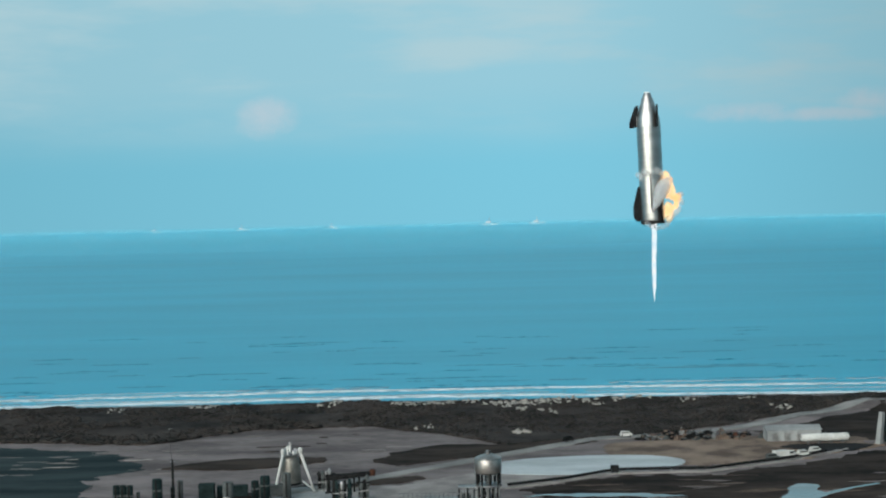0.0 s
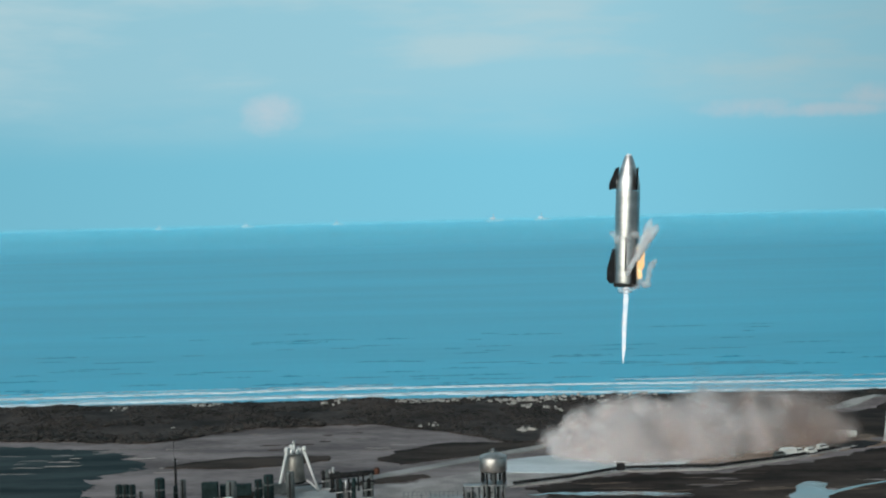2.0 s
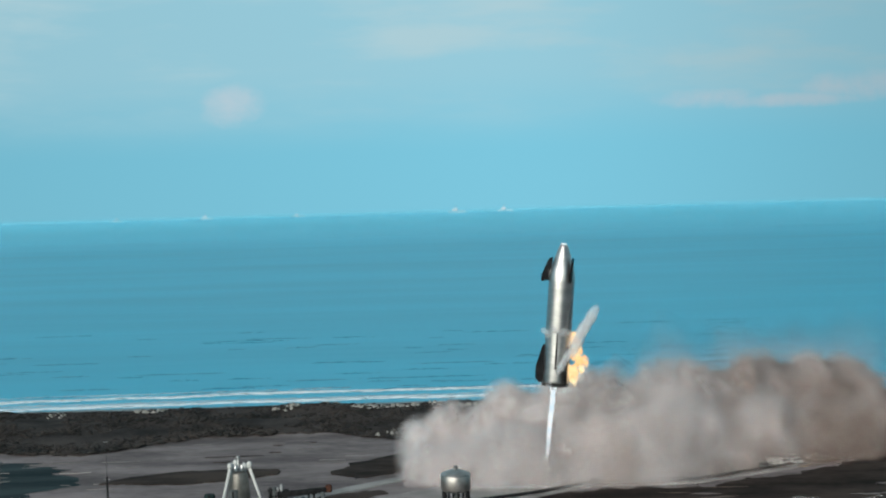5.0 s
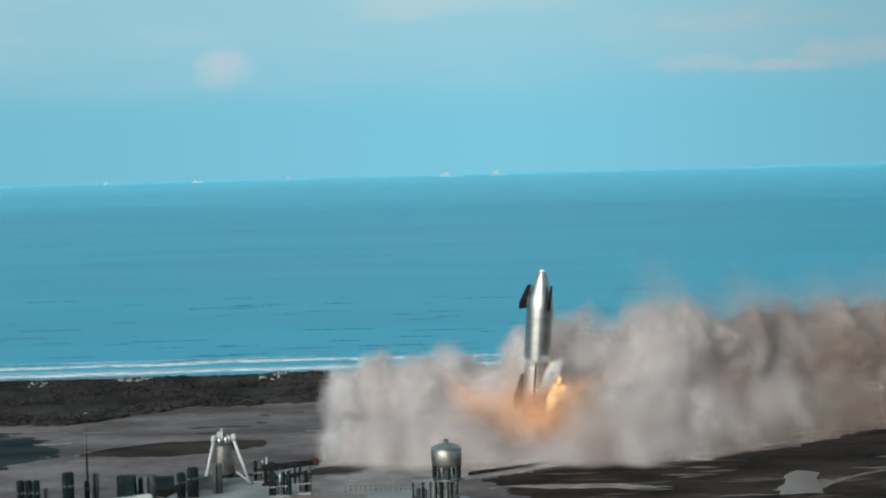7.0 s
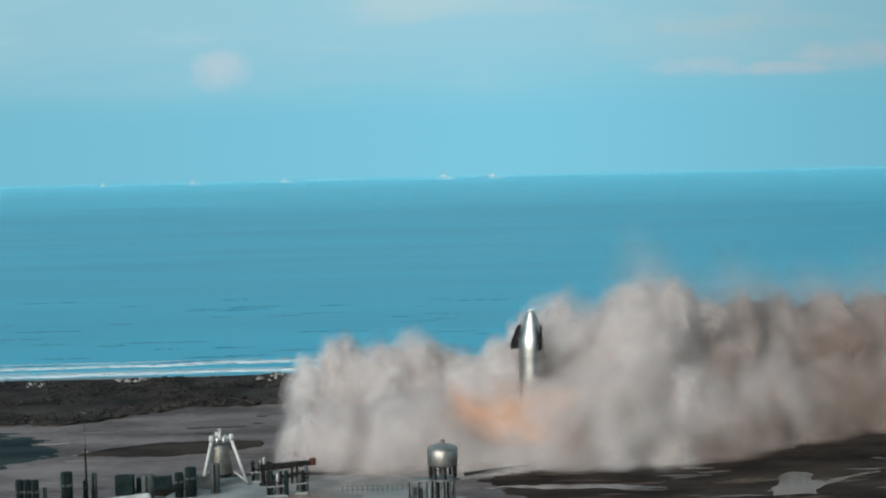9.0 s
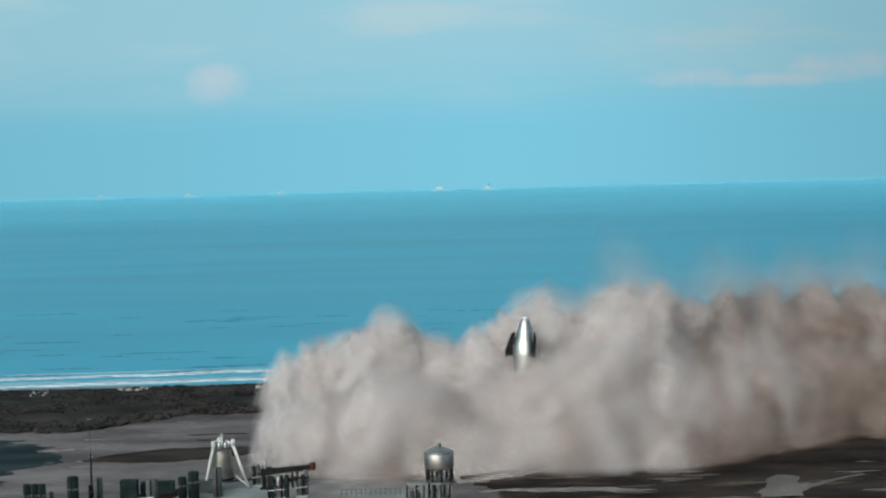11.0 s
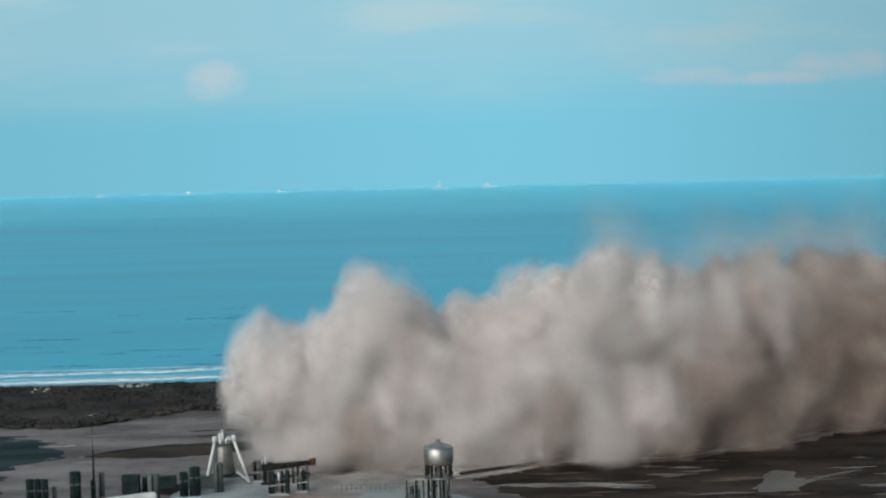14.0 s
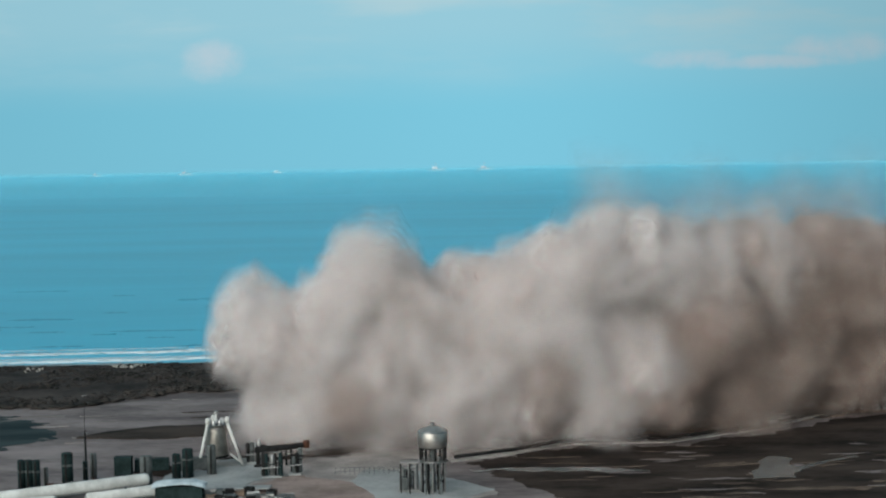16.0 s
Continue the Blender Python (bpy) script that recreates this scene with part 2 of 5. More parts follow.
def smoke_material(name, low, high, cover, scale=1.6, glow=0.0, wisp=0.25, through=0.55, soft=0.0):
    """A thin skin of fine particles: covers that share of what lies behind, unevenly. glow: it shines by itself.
    soft: how far shading normals are bent to one fixed, roughly sunward direction, evening out light and shade."""
    m = bpy.data.materials.new(name)
    m.use_nodes = True
    nt = m.node_tree
    nt.nodes.clear()
    N, L = nt.nodes.new, nt.links.new
    out, coord, info = N("ShaderNodeOutputMaterial"), N("ShaderNodeTexCoord"), N("ShaderNodeObjectInfo")
    tone, holes = N("ShaderNodeTexNoise"), N("ShaderNodeTexNoise")
    for n, sc, det in ((tone, scale, 4.0), (holes, scale * 1.7, 5.0)):
        n.inputs["Scale"].default_value, n.inputs["Detail"].default_value = sc, det
        L(coord.outputs["Object"], n.inputs["Vector"])
    add = N("ShaderNodeMath")
    add.operation = "MULTIPLY_ADD"
    L(info.outputs["Random"], add.inputs[0])
    add.inputs[1].default_value = 0.35
    L(tone.outputs[0], add.inputs[2])
    ramp, mix = N("ShaderNodeMapRange"), N("ShaderNodeMix")
    ramp.inputs[1].default_value, ramp.inputs[2].default_value = 0.40, 0.95
    L(add.outputs[0], ramp.inputs[0])
    mix.data_type = "RGBA"
    L(ramp.outputs[0], mix.inputs[0])
    mix.inputs[6].default_value, mix.inputs[7].default_value = (*low, 1), (*high, 1)
    if glow:
        em = N("ShaderNodeEmission")
        L(mix.outputs[2], em.inputs[0])
        em.inputs[1].default_value = glow
        solid = em.outputs[0]
    else:
        d, t, ms = N("ShaderNodeBsdfDiffuse"), N("ShaderNodeBsdfTranslucent"), N("ShaderNodeMixShader")
        L(mix.outputs[2], d.inputs[0])
        L(mix.outputs[2], t.inputs[0])
        ms.inputs[0].default_value = through
        # lighting is set by hand: normals turn sunward, so creases shade less
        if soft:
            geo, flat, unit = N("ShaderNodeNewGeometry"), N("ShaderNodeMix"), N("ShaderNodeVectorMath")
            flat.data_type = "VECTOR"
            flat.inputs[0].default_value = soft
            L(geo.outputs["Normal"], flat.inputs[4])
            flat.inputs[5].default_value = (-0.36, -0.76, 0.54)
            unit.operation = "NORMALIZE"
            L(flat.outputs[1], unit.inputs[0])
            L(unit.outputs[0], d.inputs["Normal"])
        L(d.outputs[0], ms.inputs[1])
        L(t.outputs[0], ms.inputs[2])
        solid = ms.outputs[0]
    if cover >= 1:
        L(solid, out.inputs[0])
        return m
    hole = N("ShaderNodeMapRange")
    hole.interpolation_type = "SMOOTHSTEP"
    for i, v in ((1, 0.5 - wisp), (2, 0.5 + wisp), (3, cover * 0.35), (4, min(1.0, cover * 1.5))):
        hole.inputs[i].default_value = v
    L(holes.outputs[0], hole.inputs[0])
    clear, last = N("ShaderNodeBsdfTransparent"), N("ShaderNodeMixShader")
    L(hole.outputs[0], last.inputs[0])
    L(clear.outputs[0], last.inputs[1])
    L(solid, last.inputs[2])
    L(last.outputs[0], out.inputs[0])
    return m


COVERS = (0.50, 0.32, 0.25, 0.19, 0.13, 0.08, 0.045)
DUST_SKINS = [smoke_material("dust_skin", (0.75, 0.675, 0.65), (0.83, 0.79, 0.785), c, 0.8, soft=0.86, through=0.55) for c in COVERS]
# browner soil dust, darkened further: the cloud's shade is in these colours
TAN_SHADE_SKINS = [smoke_material("tan_shade_dust_skin", (0.57, 0.475, 0.435), (0.70, 0.625, 0.60), c, 0.8, soft=0.84, through=0.5) for c in COVERS]
BROWN_SHADE_SKINS = [smoke_material("brown_shade_dust_skin", (0.36, 0.275, 0.24), (0.55, 0.46, 0.42), c, 0.8, soft=0.82, through=0.5) for c in COVERS]
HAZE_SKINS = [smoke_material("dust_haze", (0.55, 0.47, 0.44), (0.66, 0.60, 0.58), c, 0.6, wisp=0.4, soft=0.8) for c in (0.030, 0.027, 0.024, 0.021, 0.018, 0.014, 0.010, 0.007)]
BROWN_SHADE_VEILS = [smoke_material("brown_shade_veil", (0.36, 0.27, 0.235), (0.54, 0.445, 0.40), c, 0.8, soft=0.75) for c in (0.16, 0.13, 0.10, 0.075, 0.05, 0.03)]
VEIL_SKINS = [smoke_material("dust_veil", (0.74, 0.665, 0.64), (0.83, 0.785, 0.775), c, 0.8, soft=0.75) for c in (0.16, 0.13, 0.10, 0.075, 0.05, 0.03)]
VAPOUR_SKINS = [smoke_material("vapour_skin", (0.80, 0.82, 0.83), (0.90, 0.91, 0.92), c, 2.4, 0.0, 0.13, 0.35) for c in (0.11, 0.09, 0.065, 0.04)]
FLAME_SKINS = [smoke_material("flame_skin", (1.0, 0.44, 0.13), (1.0, 0.84, 0.48), c, 2.0, g) for c, g in ((0.42, 1.6), (0.30, 1.4), (0.20, 1.2), (0.12, 1.0))]
GLOW_SKINS = [smoke_material("glow_skin", (1.0, 0.48, 0.24), (1.0, 0.60, 0.36), c, 1.2, 1.0) for c in (0.034, 0.029, 0.022, 0.018, 0.014, 0.010, 0.007)]
PLUME = flame_material("exhaust_plume", (0.74, 0.91, 1.0), (1.0, 1.0, 1.0), 1.0, 0.3)


def sea_material():
    m = bpy.data.materials.new("sea_water")
    m.use_nodes = True
    nt = m.node_tree
    N, L = nt.nodes.new, nt.links.new
    b = nt.nodes["Principled BSDF"]
    coord = N("ShaderNodeTexCoord")
    heights = []
    for stretch, scale, detail in (((0.16, 1.0, 1), 0.05, 6.0), ((0.25, 1.2, 1), 0.010, 4.0), ((0.3, 1.0, 1), 0.0022, 3.0)):
        mp, n = N("ShaderNodeMapping"), N("ShaderNodeTexNoise")
        mp.inputs["Scale"].default_value = stretch
        L(coord.outputs["Object"], mp.inputs[0])
        L(mp.outputs[0], n.inputs["Vector"])
        n.inputs["Scale"].default_value, n.inputs["Detail"].default_value = scale, detail
        heights.append(n.outputs[0])
    s1, s2 = N("ShaderNodeMath"), N("ShaderNodeMath")
    s1.operation = s2.operation = "ADD"
    L(heights[1], s1.inputs[0])
    L(heights[2], s1.inputs[1])
    ramp = N("ShaderNodeMapRange")
    ramp.inputs[1].default_value, ramp.inputs[2].default_value = 0.7, 1.3
    L(s1.outputs[0], ramp.inputs[0])
    mix = N("ShaderNodeMix")
    mix.data_type = "RGBA"
    L(ramp.outputs[0], mix.inputs[0])
    mix.inputs[6].default_value, mix.inputs[7].default_value = SEA_DEEP, SEA_LIGHT
    L(mix.outputs[2], b.inputs["Base Color"])
    b.inputs["Roughness"].default_value = 0.34
    b.inputs["Specular IOR Level"].default_value = 0.24
    b.inputs["IOR"].default_value = 1.33
    bp = N("ShaderNodeBump")
    bp.inputs["Strength"].default_value, bp.inputs["Distance"].default_value = 0.22, 1.0
    L(heights[0], bp.inputs["Height"])
    L(bp.outputs[0], b.inputs["Normal"])
    return m


SEA_DEEP, SEA_LIGHT = (0.004, 0.275, 0.405, 1), (0.013, 0.36, 0.515, 1)
SEA = sea_material()

# ---- building helpers ----


def mesh_of(name, bm, mat, smooth=True):
    me = bpy.data.meshes.new(name)
    bm.to_mesh(me)
    bm.free()
    me.materials.append(mat)
    for p in me.polygons:
        p.use_smooth = smooth
    return me


def part(name, bm, mat, parent=None, label="", smooth=False, at=None):
    ob = new(name, mesh_of(name, bm, mat, smooth))
    ob.parent = parent
    if at is not None:
        ob.matrix_basis = at
    if label:
        ob["label"] = label
    return ob


def empty(name, m, label, category, group=""):
    ob = new(name)
    ob.empty_display_size = 0.5
    ob.matrix_basis = m
    return tagged(ob, label, category, group)


def lathe(profile, seg=32, bm=None, off=(0, 0, 0), cap=True):
    """A turned shape from (radius, height) pairs."""
    bm = bm or bmesh.new()
    rings = []
    for r, z in profile:
        if r < 1e-4:
            rings.append([bm.verts.new((off[0], off[1], off[2] + z))])
        else:
            rings.append([bm.verts.new((off[0] + r * math.cos(2 * math.pi * i / seg), off[1] + r * math.sin(2 * math.pi * i / seg), off[2] + z)) for i in range(seg)])
    for a, b in zip(rings, rings[1:]):
        for i in range(seg):
            j = (i + 1) % seg
            if len(a) == 1:
                bm.faces.new((a[0], b[j], b[i])[::-1])
            elif len(b) == 1:
                bm.faces.new((a[i], a[j], b[0]))
            else:
                bm.faces.new((a[i], a[j], b[j], b[i]))
    if cap:
        if len(rings[0]) > 1:
            bm.faces.new(rings[0][::-1])
        if len(rings[-1]) > 1:
            bm.faces.new(rings[-1])
    return bm


def tube(a, b, r, bm=None, seg=10, r2=None):
    """A round bar from a to b."""
    bm = bm or bmesh.new()
    a, b = Vector(a), Vector(b)
    turn = (b - a).to_track_quat("Z", "Y").to_matrix()
    r2 = r if r2 is None else r2
    rings = [[bm.verts.new(p + turn @ Vector((rr * math.cos(2 * math.pi * i / seg), rr * math.sin(2 * math.pi * i / seg), 0))) for i in range(seg)]
             for p, rr in ((a, r), (b, r2))]
    for i in range(seg):
        j = (i + 1) % seg
        bm.faces.new((rings[0][i], rings[0][j], rings[1][j], rings[1][i]))
    bm.faces.new(rings[0][::-1])
    bm.faces.new(rings[1])
    return bm


def box(x0, y0, z0, x1, y1, z1, bm=None, bevel=0.0):
    own = bmesh.new()
    bmesh.ops.create_cube(own, size=1.0)
    for v in own.verts:
        v.co = Vector(((x0 + x1) / 2 + v.co.x * (x1 - x0), (y0 + y1) / 2 + v.co.y * (y1 - y0), (z0 + z1) / 2 + v.co.z * (z1 - z0)))
    if bevel:
        bmesh.ops.bevel(own, geom=own.edges[:], offset=bevel, segments=2, affect="EDGES")
    if bm is None:
        return own
    me = bpy.data.meshes.new("tmp")
    own.to_mesh(me)
    own.free()
    bm.from_mesh(me)
    bpy.data.meshes.remove(me)
    return bm


def ground_height(x, y):
    """Low dunes between the flats and the beach, sinking under the sea."""
    z = 0.0
    belt = max(0.0, min(1.0, (y - 640) / 45)) * max(0.0, min(1.0, (734 - y) / 22))
    z += belt * (2.2 + 2.6 * noise.noise((x * 0.02, y * 0.035, 3.1)) + 1.2 * noise.noise((x * 0.07, y * 0.09, 1.0)))
    z += 0.12 * noise.noise((x * 0.03, y * 0.03, 0.0))
    if y > 730:
        z -= (y - 730) * 0.045
    return z


def ragged(points, amount, step=2.5):
    """A closed outline with smaller steps and uneven edges."""
    out = []
    n = len(points)
    for i in range(n):
        a, b = Vector(points[i]), Vector(points[(i + 1) % n])
        m = max(1, int((b - a).length / step))
        for k in range(m):
            p = a.lerp(b, k / m)
            dx = 2.2 * noise.noise((p.x * 0.09, p.y * 0.09, 5.0)) + 1.6 * noise.noise((p.x * 0.31, p.y * 0.31, 2.0))
            dy = 1.6 * noise.noise((p.x * 0.09, p.y * 0.09, 9.0)) + 1.5 * noise.noise((p.x * 0.31, p.y * 0.31, 7.0))
            out.append((p.x + amount * dx, p.y + amount * dy))
    return out


def patch(name, points, mat, lift, label, category, amount=1.5, thick=0.5, step=2.5):
    """A low slab with an uneven edge that lies on the ground."""
    bm = bmesh.new()
    ring = ragged(points, amount, step)
    top = [bm.verts.new((x, y, ground_height(x, y) + lift)) for x, y in ring]
    low = [bm.verts.new((x, y, ground_height(x, y) - thick)) for x, y in ring]
    f = bm.faces.new(top)
    for i in range(len(ring)):
        j = (i + 1) % len(ring)
        bm.faces.new((top[j], top[i], low[i], low[j]))
    bmesh.ops.triangulate(bm, faces=[f])
    bmesh.ops.recalc_face_normals(bm, faces=bm.faces[:])
    return tagged(part(name, bm, mat), label, category, kind="structure")


def ribbon(name, line, width, mat, lift, label, category, amount=0.4):
    """A strip of even width along a line on the ground."""
    pts = [Vector(p) for p in line]
    fine = []
    for a, b in zip(pts, pts[1:]):
        m = max(1, int((b - a).length / 5))
        fine += [a.lerp(b, k / m) for k in range(m)]
    fine.append(pts[-1])
    left, right = [], []
    for i, p in enumerate(fine):
        d = (fine[min(i + 1, len(fine) - 1)] - fine[max(i - 1, 0)]).normalized()
        n = Vector((-d.y, d.x))
        w = width / 2 * (1 + amount * noise.noise((p.x * 0.1, p.y * 0.1, 2.0)))
        left.append(p + n * w)
        right.append(p - n * w)
    bm = bmesh.new()
    rows = [[bm.verts.new((q.x, q.y, ground_height(q.x, q.y) + dz)) for q, dz in ((a, -0.5), (a, lift), (b, lift), (b, -0.5))] for a, b in zip(left, right)]
    for r, s in zip(rows, rows[1:]):
        for k in range(3):
            bm.faces.new((r[k], r[k + 1], s[k + 1], s[k]))
    bmesh.ops.recalc_face_normals(bm, faces=bm.faces[:])
    return tagged(part(name, bm, mat), label, category, kind="structure")


# ---- ground and sea ----


def build_ground():
    xs = [-2600, -1500, -900, -600, -420] + list(range(-330, 331, 6)) + [420, 600, 900, 1500, 2600]
    ys = [-1200, -500, 0, 200, 330, 400, 430] + list(range(450, 640, 10)) + list(range(640, 761, 3)) + [790, 850]
    bm = bmesh.new()
    grid = [[bm.verts.new((x, y, ground_height(x, y))) for x in xs] for y in ys]
    for r, s in zip(grid, grid[1:]):
        for i in range(len(xs) - 1):
            bm.faces.new((r[i], r[i + 1], s[i + 1], s[i]))
    tagged(part("ground", bm, MUD, smooth=True), "grey brown tidal mud flat reaching to the beach", "ground", kind="structure")
    bm = bmesh.new()
    xs = [-3600, -1500, -500, -250, 0, 250, 500, 1500, 3600]
    ys = [737, 755, 800, 900, 1200, 2000, 3300, 4900]
    grid = [[bm.verts.new((x, y, -0.55)) for x in xs] for y in ys]
    for r, s in zip(grid, grid[1:]):
        for i in range(len(xs) - 1):
            bm.faces.new((r[i], r[i + 1], s[i + 1], s[i]))
    tagged(part("water", bm, SEA), "teal blue open sea with low swell", "sea", kind="structure")


build_ground()

SHORE = [(-420, 732), (-261, 736), (-188, 740), (-113, 738), (-30, 739), (33, 734), (119, 727), (194, 725), (420, 718)]
LOW_EDGE = [(420, 730), (300, 722), (185, 704), (108, 643), (72, 622), (42, 612), (3, 594), (-26, 628), (-61, 652), (-115, 647), (-156, 613), (-222, 628), (-420, 660)]


def build_scrub_belt():
    lx, ly = [p[0] for p in LOW_EDGE[::-1]], [p[1] for p in LOW_EDGE[::-1]]
    sx, sy = [p[0] for p in SHORE], [p[1] for p in SHORE]
    bm = bmesh.new()
    rows = []
    for i in range(211):
        x = -420 + 4 * i
        y0 = float(np.interp(x, lx, ly)) + 5 * noise.noise((x * 0.05, 0, 1)) + 3 * noise.noise((x * 0.2, 0, 4))
        y1 = float(np.interp(x, sx, sy)) - 9 + 2.5 * noise.noise((x * 0.06, 3, 1)) + 1.5 * noise.noise((x * 0.25, 3, 1))
        row = [bm.verts.new((x, y0, -0.6))]
        for k in range(25):
            y = y0 + (y1 - y0) * k / 24
            row.append(bm.verts.new((x, y, ground_height(x, y) + 0.45 + 0.5 * noise.noise((x * 0.11, y * 0.13, 6)))))
        row.append(bm.verts.new((x, y1, -0.6)))
        rows.append(row)
    for a, b in zip(rows, rows[1:]):
        for k in range(len(a) - 1):
            bm.faces.new((a[k], b[k], b[k + 1], a[k + 1]))
    tagged(part("scrub_belt", bm, SCRUB, smooth=True), "dark scrubby dune belt behind the beach", "scrub", kind="structure")


build_scrub_belt()
ribbon("beach", [(x, y - 2) for x, y in SHORE], 13, WET_SAND, 0.15, "narrow strip of wet grey sand at the water", "beach", 0.5)
patch("lagoon", [(-420, 628), (-218, 613), (-172, 598), (-150, 570), (-141, 553), (-158, 533), (-150, 497), (-145, 440), (-420, 430)], LAGOON, 0.15,
      "dark green shallow lagoon beside the flats", "lagoon", 4.0)
patch("mud_bank", [(-135, 552), (-123, 566), (-106, 574), (-72, 572), (-70, 562), (-101, 547)], DARK_MUD, 0.35, "dark brown low bank on the mud flat", "mud bank", 1.5)
patch("scrub_strip", [(-51, 563), (-44, 582), (-25, 600), (3, 596), (40, 612), (41, 600), (3, 576), (-23, 560), (-42, 551)], DARK_MUD, 0.3,
      "dark low scrub along the road verge", "scrub", 1.5)
patch("dark_flat", [(-105, 492), (-60, 520), (-30, 528), (-28, 522), (-56, 508), (-90, 486)], DARK_MUD, 0.3, "dark wet strip of soil beside the works yard", "soil", 1.5)
patch("dark_field", [(5, 500), (45, 521), (80, 520), (112, 540), (150, 566), (300, 620), (300, 430), (40, 430), (22, 470)], DARK_MUD, 0.2,
      "dark brown wet field with thin grass", "field", 3.0)
patch("dark_verge", [(108, 618), (150, 652), (190, 690), (300, 748), (300, 620), (160, 592), (140, 598), (128, 606)], DARK_MUD, 0.2, "dark scrub land beside the highway", "field", 2.0)
patch("dirt_yard", [(42, 592), (74, 604), (112, 606), (150, 600), (152, 575), (118, 552), (99, 547), (73, 538), (43, 560)], DIRT, 0.25, "brown churned dirt yard", "yard", 2.0)
patch("works_yard", [(-72, 470), (-66, 505), (-36, 512), (-2, 540), (30, 530), (20, 514), (0, 503), (-6, 470), (16, 456), (0, 440), (-60, 440)], GRAVEL, 0.2, "pale gravel works yard", "yard", 1.5)
patch("landing_pad", [(31 + 40 * math.cos(a * math.pi / 12), 545 + 20 * math.sin(a * math.pi / 12) + 4 * math.cos(a * math.pi / 12)) for a in range(24)], PAD, 0.4,
      "pale round concrete landing pad", "landing pad", 0.3, step=3.0)
patch("tank_apron", [(-30, 474), (-26, 490), (-10, 488), (14, 459), (2, 446), (-20, 446)], CONCRETE, 0.35, "pale concrete apron under the water tank", "apron", 0.6)
patch("hopper_apron", [(-90, 474), (-88, 505), (-62, 512), (-56, 486), (-66, 462)], CONCRETE, 0.35, "pale concrete stand area", "apron", 0.8)
patch("red_dirt", [(-60, 470), (-50, 484), (-28, 472), (-20, 452), (-60, 440)], RED_DIRT, 0.3, "reddish bare dirt beside the pad", "dirt", 1.2)
patch("puddle", [(93, 468), (97, 484), (104, 499), (112, 498), (109, 489), (111, 480), (105, 468)], POOL, 0.3, "pale puddle of standing water in the dark field", "puddle", 1.5)
patch("long_puddle", [(4, 486), (28, 490), (48, 487), (64, 481), (50, 480), (30, 484)], POOL, 0.28, "long pale puddle on the dark field", "puddle", 1.5)
ribbon("road", [(-75, 500), (-60, 514), (-23, 549), (41, 608), (71, 613), (105, 631), (185, 699), (300, 760)][:7], 6.5, ROAD, 0.45, "worn grey highway to the beach", "road", 0.15)
ribbon("puddle_arm", [(104, 477), (112, 482), (122, 491), (133, 498)], 2.2, POOL, 0.3, "thin pale arm of the standing puddle", "puddle", 0.9)
ribbon("track", [(0, 501), (23, 512), (42, 527), (76, 527), (111, 547), (140, 572)], 3.2, GRAVEL, 0.5, "pale gravel service track", "track", 0.2)


def build_streaks():
    """Thin pale lines of dried salt and water on the flats."""
    rnd = random.Random(23)
    for i in range(34):
        left = i < 20
        x = rnd.uniform(-215, -130) if left else rnd.uniform(-125, -20)
        y = rnd.uniform(540, 600) if left else rnd.uniform(585, 640) - (0 if x < -60 else 25)
        length, wide = rnd.uniform(4, 16), rnd.uniform(0.7, 1.8)
        pts = [(x - length / 2, y), (x, y - wide / 2), (x + length / 2, y + rnd.uniform(-1.5, 1.5)), (x, y + wide / 2)]
        patch("salt_streak", pts, (SALT, GRAVEL, SALT)[i % 3] if left else (SALT, DARK_MUD)[i % 2], 0.26, "thin streak of dried salt on the flats", "salt streak", 0.5, step=2.0)
    for i in range(60):
        x, y = rnd.uniform(20, 150), rnd.uniform(440, 520)
        if y > 500 + (x - 5) * 0.3:
            continue
        length, wide = rnd.uniform(5, 22), rnd.uniform(1.0, 3.0)
        pts = [(x - length / 2, y), (x, y - wide / 2), (x + length / 2, y + rnd.uniform(-1.5, 1.5)), (x, y + wide / 2)]
        patch("bare_streak", pts, (FIELD_SOIL, MUD, FIELD_SOIL)[i % 3], 0.26 + 0.004 * (i % 9), "bare streak of brown soil in the dark field", "soil", 0.8, step=2.0)


build_streaks()


